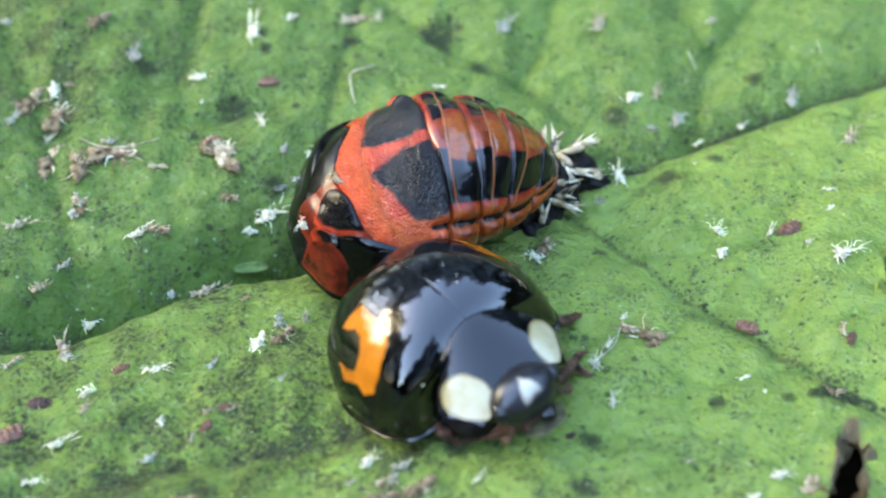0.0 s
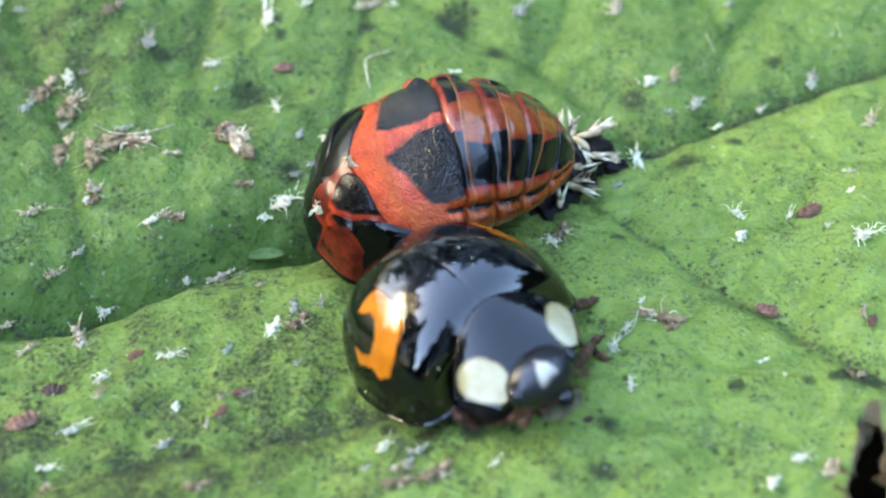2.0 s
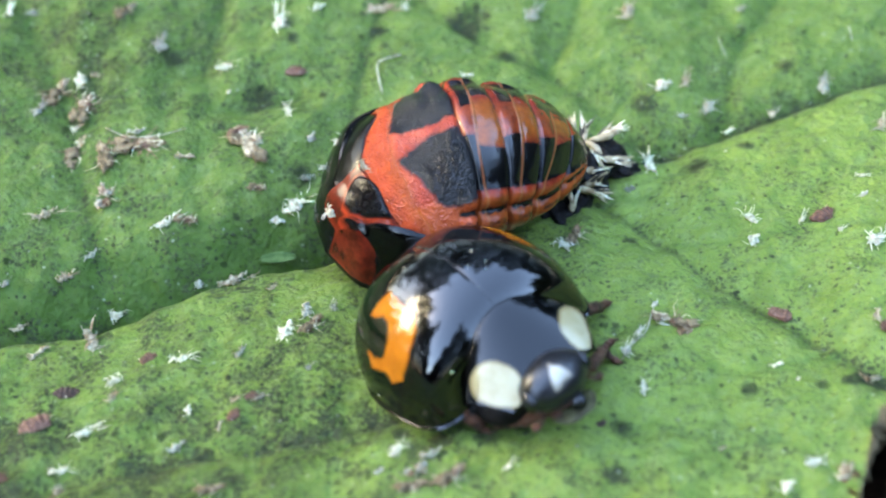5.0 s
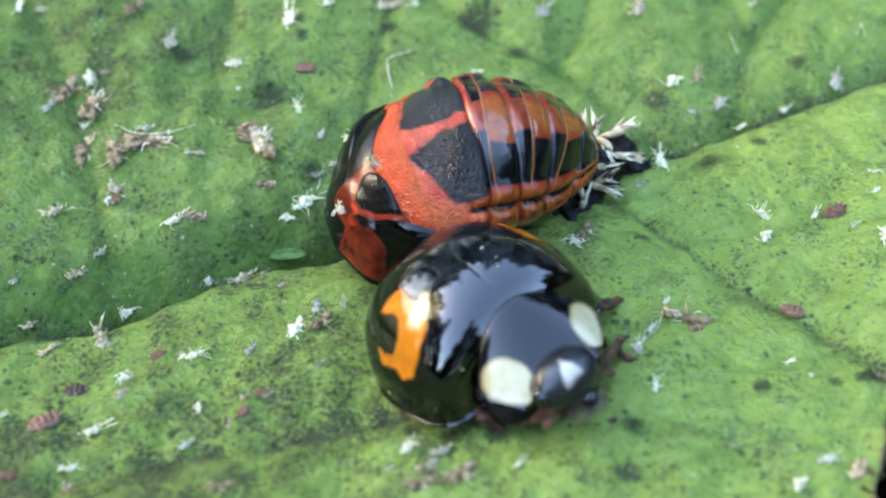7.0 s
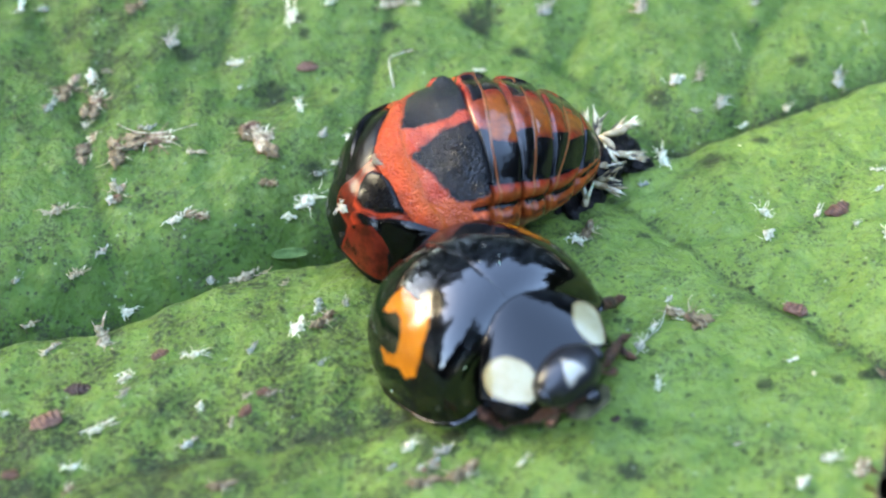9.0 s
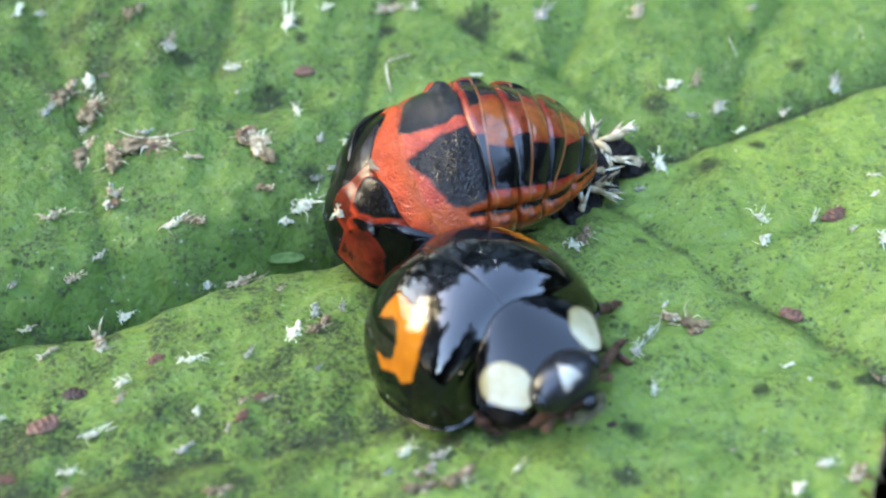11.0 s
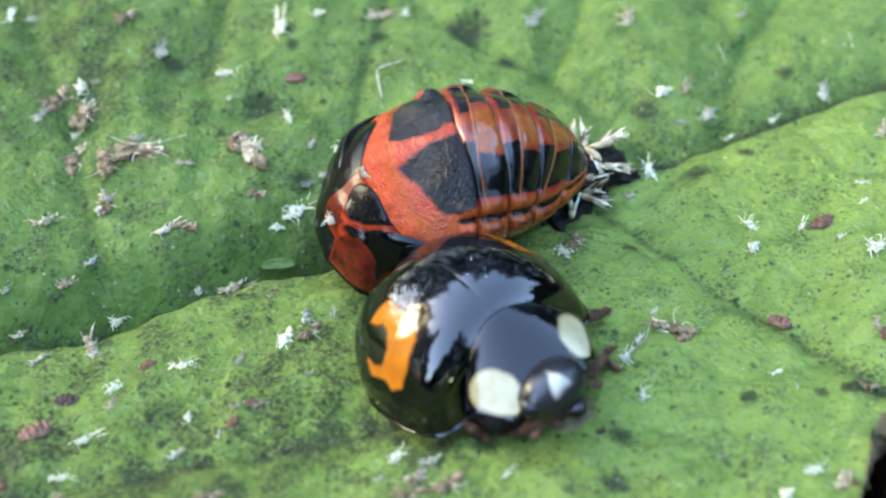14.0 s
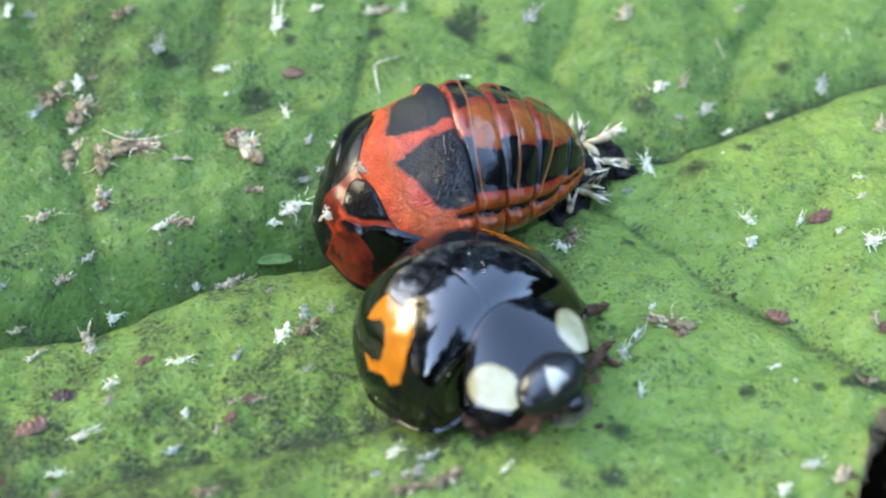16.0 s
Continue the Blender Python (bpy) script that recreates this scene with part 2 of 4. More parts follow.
def elytra_point(r, psi):
    """r 0 at the crown, 1 at the rim; psi 0 ahead, pi/2 left, pi behind."""
    c, s = np.cos(psi), np.sin(psi)
    a = np.where(c > 0, EL_FRONT, EL_REAR)
    n = 2.5
    k = (np.abs(c / a) ** n + np.abs(s / EL_HALF) ** n) ** (-1 / n)
    rr = r * k
    z = EL_RIM + EL_TOP * np.sqrt(np.clip(1 - np.minimum(r, 1) ** 2.15, 0, 1))
    # the front edge is drawn in behind the pronotum, with a square shoulder
    x = EL_C + rr * c
    reach = 0.9 - 0.42 * smooth(0.80, 1.0, r)
    x = np.where(x > 0.6, 0.6 + reach * np.tanh((x - 0.6) / reach), x)
    return np.stack([x, rr * s, z + 0 * rr], -1)


def pronotum_point(p, q):
    """p -1 right to 1 left; q 0 at the hind edge, 1 at the front edge."""
    ap = np.abs(p)
    xr = 1.12 + 0.44 * ap ** 2.2
    xf = 2.32 + 0.21 * ap ** 1.5 - 0.10 * smooth(0.8, 1.0, ap)
    x = xr + (xf - xr) * q
    half = 1.65 - 0.52 * q
    zc = 2.34 - 0.9 * np.abs(q) ** 1.25 - 0.12 * q
    drop = 1.22 - 0.80 * q
    return np.stack([x, 0.09 + p * half, zc - drop * ap ** 2.0], -1)


# the pupa, in millimetres: x from the tail (0) to the head, y to its left, z up
PU_U = [0, 0.06, 0.16, 0.32, 0.5, 0.68, 0.82, 0.92, 0.975, 1]
PU_W = spline(PU_U, [0.24, 0.42, 0.61, 0.82, 0.97, 1.0, 0.87, 0.62, 0.36, 0.003])
PU_H = spline(PU_U, [0.30, 0.50, 0.70, 0.92, 1.02, 0.975, 0.81, 0.57, 0.34, 0.003])

def pupa_point(u, th, length=5.6, half=1.75, tall=2.5, belly=0.45):
    """th 0 at the right flank, pi/2 on the back, pi at the left flank, round to 2 pi under the belly."""
    w, h = half * PU_W(u), tall * PU_H(u)
    c, s = np.cos(th), np.sin(th)
    up = np.where(s > 0, h * np.abs(s) ** 0.92, -belly * PU_H(u) * np.abs(s))
    return np.stack([length * u + 0 * th, -w * np.sign(c) * np.abs(c) ** 0.88, belly + up], -1)


# the leaf's surface, in millimetres
GROOVE = spline([-45, -22, -8.8, -6.65, -5.25, -3.57, -2.18, 2.7, 5.0, 6.44, 8.64, 10.3, 22, 45],
                [-15.8, -7.4, -2.34, -1.74, -1.02, -0.25, 0.24, 2.42, 3.3, 3.86, 4.93, 5.63, 10.4, 19.7])
VEINS = [((-2.24, 0.41), (-1.85, 4.2), (-1.58, 6.06), (-1.18, 8.37), (0.5, 16), (4, 26)),
         ((5.05, 3.37), (2.91, 5.6), (0.99, 6.84), (-1.17, 8.88), (-5, 16), (-9, 25)),
         ((6.6, 4.25), (6.82, 5.12), (7.08, 6.1), (7.38, 7.02), (7.96, 7.81), (8.67, 8.97), (11, 14), (15, 21)),
         ((2.68, 2.4), (4.3, 0.72), (5.74, -1.58), (7.69, -3.6), (8.7, -4.71), (14, -8), (19, -15)),
         ((-8.82, -6.96), (-5.17, -6.06), (-2.32, -5.57), (0.58, -4.64), (2.14, -2.55)),
         ((-6.84, -1.21), (-7.48, 1.43), (-8.47, 4.58), (-11, 10), (-14, 17)),
         ((7.38, 7.02), (7.14, 7.65), (6.85, 8.28), (6.2, 11)),
         ((2.65, 5.87), (3.09, 6.8), (3.39, 7.62), (3.56, 8.33), (4.2, 11)),
         ((-3.1, 4.7), (-4.1, 4.4), (-4.97, 4.31), (-5.3, 5.4), (-5.16, 6.55), (-5.0, 9))]
rng_leaf = np.random.default_rng(4)
WAVES = [(a, rng_leaf.uniform(0, 6.28), rng_leaf.uniform(0, 6.28)) for a in range(60)]


def ripple(x, y, size, start, count=9):
    """Soft irregular waves of about that size, from -1 to 1."""
    total = 0
    for a, turn, shift in WAVES[start:start + count]:
        k = 6.28 / size * (0.7 + 0.08 * (a % 9))
        total = total + np.sin(k * (x * np.cos(turn) + y * np.sin(turn)) + shift)
    return total / (count * 0.55)


def to_line(x, y, line):
    """The distance to a bent line."""
    best = np.full(np.shape(x), 1e9)
    for (ax, ay), (bx, by) in zip(line, line[1:]):
        t = np.clip(((x - ax) * (bx - ax) + (y - ay) * (by - ay)) / ((bx - ax) ** 2 + (by - ay) ** 2), 0, 1)
        best = np.minimum(best, np.hypot(x - ax - t * (bx - ax), y - ay - t * (by - ay)))
    return best


def outline_mark(x, y, outline):
    """The distance from a closed outline, above 0 inside it."""
    x, y = x + 0 * y, y + 0 * x
    line = [*outline, outline[0]]
    inside = np.zeros(x.shape, bool)
    for (ax, ay), (bx, by) in zip(line, line[1:]):
        cross = ax + (y - ay) * (bx - ax) / (by - ay if by != ay else 1e-9)
        inside ^= ((ay > y) != (by > y)) & (x < cross)
    return np.where(inside, 1, -1) * to_line(x, y, line)


def leaf_z(x, y):
    s = (y - GROOVE(x)) * 0.91
    deep = 1.3 - 1.0 * smooth(-4, 5, x)
    wide = np.where(s > 0, 1.15 - 0.5 * smooth(-4, 5, x), 0.20)
    z = -deep * np.exp(-(np.abs(s) / wide) ** 1.6)
    near = np.full(np.shape(x), 1e9)
    for line in VEINS:
        near = np.minimum(near, to_line(x, y, line) + 0 * s)
    z = z - 0.17 * np.exp(-(near / 0.3) ** 1.5) + 0.22 * smooth(0, 2.2, near)
    z = z + 0.09 * ripple(x, y, 2.2, 0) + 0.05 * ripple(x, y, 0.9, 10) + 0.022 * ripple(x, y, 0.42, 20)
    # the two halves fold up from the midrib
    z = z + np.where(s > 0, 0.13 * 9 * np.tanh(s / 9), -0.22 * 9 * np.tanh(s / 9))
    far = np.hypot(x, y)
    return z - 0.22 - 0.010 * np.clip(far - 14, 0, None) ** 1.5


# ---- meshes ----
def link(name, verts, faces, material, parent=None, label="", values={}, smooth_faces=True):
    """One mesh object, given in millimetres, with float attributes at its points."""
    me = bpy.data.meshes.new(name)
    me.from_pydata((np.asarray(verts, float) * MM).tolist(), [], [list(f) for f in faces])
    for key, v in values.items():
        me.attributes.new(key, "FLOAT", "POINT").data.foreach_set("value", np.asarray(v, np.float32).ravel())
    me.materials.append(material)
    if smooth_faces:
        me.polygons.foreach_set("use_smooth", [True] * len(me.polygons))
    me.update()
    ob = new(name, me)
    if parent:
        ob.parent = parent
    return tagged(ob, label)


def grid_faces(a, b, wrap=False):
    i, j = np.meshgrid(np.arange(a - 1), np.arange(b if wrap else b - 1), indexing="ij")
    k = (j + 1) % b
    return np.stack([i * b + j, (i + 1) * b + j, (i + 1) * b + k, i * b + k], -1).reshape(-1, 4)


def sheet(name, pts, material, parent=None, label="", values={}, wrap=False, flip=False):
    """A mesh over a grid of points (a, b, 3)."""
    f = grid_faces(pts.shape[0], pts.shape[1], wrap)
    return link(name, pts.reshape(-1, 3), f[:, ::-1] if flip else f, material, parent, label, values)


def tube_mesh(path, radii, sides=8):
    """Points and faces of a closed tapered tube along a bent line."""
    path = np.asarray(path, float)
    verts, faces = [], []
    for i, p in enumerate(path):
        d = path[min(i + 1, len(path) - 1)] - path[max(i - 1, 0)]
        d /= np.linalg.norm(d) + 1e-12
        side = np.cross(d, (0.21, 0.13, 0.97))
        side /= np.linalg.norm(side)
        up = np.cross(side, d)
        for k in range(sides):
            a = 2 * math.pi * k / sides
            verts.append(p + radii[i] * (math.cos(a) * side + math.sin(a) * up))
    n = len(path)
    for i in range(n - 1):
        for k in range(sides):
            m = (k + 1) % sides
            faces.append((i * sides + k, i * sides + m, (i + 1) * sides + m, (i + 1) * sides + k))
    faces += [tuple(range(sides))[::-1], tuple((n - 1) * sides + k for k in range(sides))]
    return verts, faces


def tube(name, path, radii, material, parent=None, label="", sides=8):
    v, f = tube_mesh(path, radii, sides)
    return link(name, v, f, material, parent, label)


def curve(points, count):
    """A bent line smoothed through its points."""
    p = np.asarray(points, float)
    t = np.linspace(0, 1, len(p))
    u = np.linspace(0, 1, count)
    return np.stack([spline(t, p[:, k])(u) for k in range(3)], -1)


def blob(center, radii, lump=0.0, seed=0, a=18, b=24):
    """Points of a lumpy ellipsoid."""
    th, ph = np.meshgrid(np.linspace(0.02, math.pi - 0.02, a), np.linspace(0, 2 * math.pi, b, endpoint=False), indexing="ij")
    d = np.stack([np.sin(th) * np.cos(ph), np.sin(th) * np.sin(ph), np.cos(th)], -1)
    r = 1 + lump * np.sin(d[..., 0] * 5 + seed) * np.cos(d[..., 1] * 4.3 + seed * 2.1) + lump * 0.6 * np.sin(d[..., 2] * 9 + d[..., 0] * 7 + seed)
    return np.asarray(center) + d * r[..., None] * np.asarray(radii)


def empty(name, m, label, category, group=""):
    ob = new(name)
    ob.empty_display_size = 0.001
    ob.matrix_world = m
    return tagged(ob, label, category, group)


# ---- ground and hedge beyond the leaf ----
def ground():
    g = np.concatenate([-np.geomspace(3e6, 60, 14), np.linspace(-50, 50, 41), np.geomspace(60, 3e6, 14)])
    x, y = np.meshgrid(g, g, indexing="ij")
    z = -9 + 1.2 * ripple(x, y, 16, 30) * (np.hypot(x, y) < 200)
    tagged(sheet("ground", np.stack([x, y, z], -1), M_SOIL, flip=True), "bare soil under the leaf, its colour darkened to stand for the shade there", "ground", kind="structure")


def trees():
    """Trees and shrubs all round, as the shells mirror them: high to the north, with a low gap to the west. The high
    mass to the south is added.
    """
    rng = np.random.default_rng(8)
    # the rise near -94 to -72 is no known tree; it blocks the southern sky
    skyline = spline([-180, -169, -157, -150, -143, -118, -104, -94, -72, -62, -48, 0, 28, 45, 65, 90, 118, 150, 180], [48, 47, 50, 50, 25, 26, 38, 54, 55, 40, 32, 30, 33, 45, 54, 57, 54, 48, 48])
    n = 90000
    az = rng.uniform(-180, 180, n)
    top = skyline(az) + 5 * np.sin(np.radians(az) * 9) + 3 * np.sin(np.radians(az) * 23 + 1) + 1.5 * np.sin(np.radians(az) * 57)
    up = rng.uniform(0, 1, n) ** 0.9 * (top + 2) - 2
    gap = (np.abs(az - 157) < 20 + 4 * np.sin(up)) & (np.abs(up - 18) < 12 + 3 * np.sin(az * 0.9))
    gap &= rng.uniform(0, 1, n) < 0.68
    az, up = az[~gap], up[~gap]
    a, e = np.radians(az), np.radians(up)
    r = 6500 + rng.normal(0, 300, len(a))
    c = np.stack([r * np.cos(a), r * np.sin(a), r * np.tan(e)], -1)
    u, v = rng.normal(size=(len(c), 3)), rng.normal(size=(len(c), 3))
    u /= np.linalg.norm(u, axis=1, keepdims=True)
    v -= u * (u * v).sum(1, keepdims=True)
    v /= np.linalg.norm(v, axis=1, keepdims=True)
    s = rng.uniform(90, 190, (len(c), 1))
    verts = np.stack([c - u * s, c - u * s * 0.2 + v * s * 0.5, c + u * s, c + u * s * 0.1 - v * s * 0.5], 1).reshape(-1, 3)
    faces = np.arange(len(verts)).reshape(-1, 4)
    tagged(link("tree_foliage", verts, faces, M_HEDGE, smooth_faces=False), "dark green leaves of the trees round the garden, with an added high mass to the south", "foliage", kind="stuff")


# ---- the leaf ----
HOLES = [((8.30, -5.36), (8.12, -6.05), 0.09, 0.24), ((8.12, -6.05), (7.95, -6.80), 0.24, 0.30), ((7.95, -6.80), (7.62, -7.9), 0.30, 0.36), ((10.1, -0.9), (9.95, -2.2), 0.28, 0.3)]
# mould blots; the last three paint contact shade along the ladybird's near edge
BLOTS = [(7.72, -4.58, 0.16), (7.95, -4.47, 0.20), (8.22, -4.43, 0.22), (8.5, -4.55, 0.18), (8.8, -4.66, 0.14), (5.88, -4.81, 0.24), (7.24, -4.64, 0.18), (0.89, 7.3, 0.5), (-3.45, 6.86, 0.25), (4.16, -0, 0.2), (3.42, -5.68, 0.25), (3.23, -6.82, 0.3), (7.03, 3.2, 0.25), (5.82, 2.54, 0.4), (4.88, 4.76, 0.35), (1.68, 6.14, 0.25), (-1.27, 6.88, 0.2), (-3.29, 6.35, 0.2), (-3.98, 4.74, 0.45), (8.31, 6.07, 0.3), (-2.9, 2.4, 0.4), (-6.03, 5.75, 0.35), (-0.6, -5.5, 0.22), (0.1, -5.75, 0.25), (1.0, -5.75, 0.28)]


def hole_gap(x, y):
    """Distance from the eaten holes, below 0 inside."""
    best = np.full(np.shape(x), 1e9)
    for (ax, ay), (bx, by), r0, r1 in HOLES:
        t = np.clip(((x - ax) * (bx - ax) + (y - ay) * (by - ay)) / ((bx - ax) ** 2 + (by - ay) ** 2), 0, 1)
        best = np.minimum(best, np.hypot(x - ax - t * (bx - ax), y - ay - t * (by - ay)) - (r0 + (r1 - r0) * t))
    return best + 0.025 * ripple(x, y, 0.7, 40)


def leaf():
    out = np.geomspace(0.6, 30, 26)
    xs = np.concatenate([-12.5 - out[::-1], np.linspace(-12.5, 12.5, 300), 12.5 + out])
    ys = np.concatenate([-9.8 - out[::-1], np.linspace(-9.8, 11, 262), 11 + out])
    x, y = np.meshgrid(xs, ys, indexing="ij")
    # the points next to a hole are drawn onto its edge
    gap = hole_gap(x, y)
    e = 0.01
    gx, gy = (hole_gap(x + e, y) - gap) / e, (hole_gap(x, y + e) - gap) / e
    g2 = np.maximum(np.hypot(gx, gy), 0.6)
    snap = (gap < 0.0) & (gap > -0.13)
    x, y = np.where(snap, x - gap * gx / g2, x), np.where(snap, y - gap * gy / g2, y)
    z = leaf_z(x, y)
    rim = np.exp(-np.clip(gap, 0, None) / 0.16) * (gap > -0.15)
    z = z + 0.10 * rim * np.sin(x * 5 + y * 3)
    s = (y - GROOVE(x)) * 0.91
    inside = (np.abs(x / 42) ** 2.0 + np.abs(s / 27) ** 2.0) < 1
    keep = inside & (gap > -0.131)
    f = grid_faces(*x.shape)
    f = f[keep.ravel()[f].all(1)]
    used = np.unique(f)
    back = np.full(x.size, -1)
    back[used] = np.arange(len(used))
    # shade of the midrib groove, put into the colour over its upper slope
    vein_shade = 1.1 * np.exp(-(np.where(s > 0, s / (1.75 - 1.1 * smooth(-5, 4, x)), s / 0.10)) ** 2) * (0.45 + 0.55 * smooth(5, -4, x))
    mould_shade = 0.75 * np.exp(-(s / 0.22) ** 2) * smooth(-4, 4, x)
    for line, k in zip(VEINS, (0.55, 0.35, 0.25, 0.62, 0.5, 0.2, 0.15, 0.2, 0.1)):
        near = to_line(x, y, line)
        mould_shade += k * np.exp(-(near / 0.16) ** 2)
        vein_shade += 0.5 * np.exp(-(near / 0.24) ** 2) * (s > 0)
    for bx, by, br in BLOTS:
        mould_shade += 0.85 * np.exp(-(((x - bx) ** 2 + (y - by) ** 2) / br ** 2) ** 1.5)
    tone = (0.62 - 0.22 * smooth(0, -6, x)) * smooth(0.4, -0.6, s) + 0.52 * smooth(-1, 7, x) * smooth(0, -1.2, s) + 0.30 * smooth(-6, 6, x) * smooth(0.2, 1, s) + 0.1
    grime = 0.45 + 0.30 * smooth(4, -6, x) + 0.35 * np.exp(-(to_line(x, y, VEINS[4]) / 1.3) ** 2) + 0.12 * ripple(x, y, 5, 45)
    grime = grime + 0.06 * smooth(2.5, -1.5, x) * smooth(-0.8, -2.0, s)
    grime = grime * (1 - 0.4 * smooth(0.3, 1.5, s)) - 0.12 * smooth(2, 6, x) * smooth(0, -1, s)
    # the oldest corner of the leaf is duller and dirtier
    old = 0.85 * np.exp(-(((x + 8.3) / 2.6) ** 2 + ((y - 6.0) / 2.8) ** 2))
    tone, grime = tone - 0.5 * old, np.clip(grime + 0.5 * old, 0.08, 1)
    dry = 0.95 * np.exp(-(np.clip(gap, 0, None) / (0.035 + 0.03 * smooth(-5.9, -5.2, y))) ** 1.3) * (x < 9.3)
    # light glowing through the leaf round the holes, put into the tone
    tone = tone + 0.9 * np.exp(-np.clip(gap, 0, None) / 0.35)
    pick = lambda v: v.ravel()[used]
    thing = empty("leaf", Matrix.Identity(4), "broad green leaf with a deep midrib, sooty specks and eaten holes", "leaf")
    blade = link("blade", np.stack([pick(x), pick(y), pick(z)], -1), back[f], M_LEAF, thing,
                 values={"vein_shade": pick(vein_shade), "mould_shade": pick(mould_shade), "tone": pick(tone), "dry": pick(dry), "grime": pick(grime)})
    thick = blade.modifiers.new("thickness", "SOLIDIFY")
    thick.thickness, thick.offset = 0.28 * MM, -1
    x0 = -40.5
    y0 = float(GROOVE(x0))
    z0 = float(leaf_z(np.array(x0), np.array(y0)))
    tube("petiole", curve([(x0, y0, z0), (x0 - 8, y0 - 3, z0 - 2), (x0 - 17, y0 - 6, -6), (x0 - 21, y0 - 8, -13)], 12), [1.1] * 12, M_FLAKE, thing)


# ---- the ladybird ----
BS = 0.87


SPOT = [(-1.26, 46.9), (-1.1, 36), (-0.9, 29.5), (-0.6, 29.5), (-0.3, 31), (0.05, 31.5), (0.32, 41.8), (0.33, 55.8), (0.26, 67.8), (-0.11, 70.6), (-0.31, 67.5), (-0.9, 70.5),
        (-1.1, 62), (-0.75, 63.5), (-0.45, 60), (-0.37, 52), (-0.5, 44), (-0.75, 42.0), (-1.0, 45)]


def spot_mark(x, dip):
    """Above 0 inside the hooked orange spot of a wing case (dip: degrees down from the crown)."""
    return outline_mark(x, dip / 26, [(a, b / 26) for a, b in SPOT])


def ladybird():
    thing = empty("ladybird_beetle", pose(0.001175, -0.0041, 0.00105, 9.74, -19.2, -53.236),
                  "glossy black ladybird with orange spots and white cheeks", "ladybird")
    tau = np.linspace(0, math.pi / 2, 110)
    for side in (1, -1):
        r, psi = np.meshgrid(np.sin(tau), np.linspace(0.0, math.pi, 180), indexing="ij")
        p = elytra_point(r, psi)
        # the flanged rim, then the edge turned under
        rim = p[-1]
        n = rim - np.array([EL_C, 0, EL_RIM])
        n /= np.linalg.norm(n, axis=-1, keepdims=True)
        rows = [p] + [(rim + n * o + np.array([0, 0, d]))[None] for o, d in ((0.02, -0.045), (0.04, -0.065), (0.058, -0.075), (0.066, -0.09), (0.05, -0.11), (-0.5, -0.05))]
        p = np.concatenate(rows)
        p[..., 1] = np.maximum(p[..., 1], 0.004)
        # a shallow seam
        p[..., 2] -= 0.014 * np.exp(-(p[..., 1] / 0.035) ** 2)
        dip = np.degrees(np.concatenate([tau, np.full(6, math.pi / 2)]))[:, None]
        mark = spot_mark(p[..., 0] + (0.2 if side > 0 else 0), dip - (9 if side > 0 else 0))
        p = p * np.array([1, side, 1])
        p[..., 1] += 0.07
        sheet("wing_case", p * BS, M_ELYTRA, thing, "glossy black wing case with an orange spot", {"mark": mark}, flip=side > 0)
    q, pp = np.meshgrid(np.linspace(0, 1, 40), np.linspace(-1, 1, 90), indexing="ij")
    p = pronotum_point(pp, q)
    inner = 0.48 + 0.10 * (pp > 0) + 0.26 * np.clip(1 - q / 0.75, 0, 1) ** 1.3
    sides = np.stack([np.abs(pp) - inner - 0.06, (0.925 - np.abs(pp)) * 1.3, (q + 0.02 - 0.10 * (pp < 0)) * 0.9, (1.0 - q) * 0.9])
    white = -0.14 * np.log(np.exp(-sides / 0.14).sum(0)) + 0.095
    lip = []
    for o, d in ((0.03, -0.05), (0.0, -0.12), (-0.25, -0.25)):
        edge = p[-1].copy()
        edge[:, 0] += o
        edge[:, 2] += d
        lip.append(edge[None])
    rear = p[:1].copy()
    rear[..., 0] -= 0.015
    rear[..., 2] -= 0.22
    p = np.concatenate([rear, p] + lip)
    white = np.concatenate([white[:1] * 0 - 1, white, white[:3] * 0 - 1])
    sheet("pronotum", p * BS, M_PRONOTUM, thing, "black pronotum with two large white cheeks", {"mark": white}, flip=False)
    hp = blob((2.52, 0, 1.02), (0.56, 0.80, 0.56), 0.02, 1, 40, 56)
    tri = outline_mark(hp[..., 0], hp[..., 1], [(2.58, -0.03), (2.80, 0.12), (3.02, 0.22), (3.02, 0.0), (3.02, -0.27), (2.80, -0.16)]) - 5 * (hp[..., 2] < 1.02)
    head = sheet("head", hp * BS, M_HEAD, thing, "black head with a white mark", {"mark": tri}, wrap=True)
    for side in (1, -1):
        sheet("eye", blob((2.62, side * 0.70, 1.06), (0.24, 0.17, 0.24), 0, 0, 14, 18) * BS, M_EYE, head, wrap=True)
        sheet("palp", blob((2.93, 0.15, 0.55) if side > 0 else (2.70, -0.30, 0.42), (0.21, 0.19, 0.18) if side > 0 else (0.17, 0.11, 0.11), 0.05, side, 12, 16) * BS, M_EYE if side > 0 else M_LEG, head, wrap=True)
        tube("antenna", curve([(2.72, side * 0.60, 0.80), (2.88, side * 0.70, 0.68), (2.84, side * 0.82, 0.58), (2.72, side * 0.92, 0.52)], 12) * BS,
             [0.035] * 7 + [0.05, 0.075, 0.085, 0.08, 0.04], M_LEG, head)
    sheet("mouth", blob((2.80, 0, 0.68), (0.18, 0.36, 0.14), 0.05, 3, 14, 20) * BS, M_LEG, head, wrap=True)
    sheet("labrum", blob((2.86, 0.06, 0.38), (0.40, 0.52, 0.05), 0.10, 6, 14, 28) * BS, M_LABRUM, head, "thin olive-brown lip below the head", wrap=True)
    sheet("thorax", blob((1.20, 0.05, 0.34), (0.95, 1.38, 0.62), 0.04, 5, 20, 36) * BS, M_BELLY, thing, wrap=True)
    sheet("underside", blob((-0.45, 0, 0.42), (2.1, 1.98, 0.52), 0.03, 2, 20, 36) * BS, M_BELLY, thing, wrap=True)
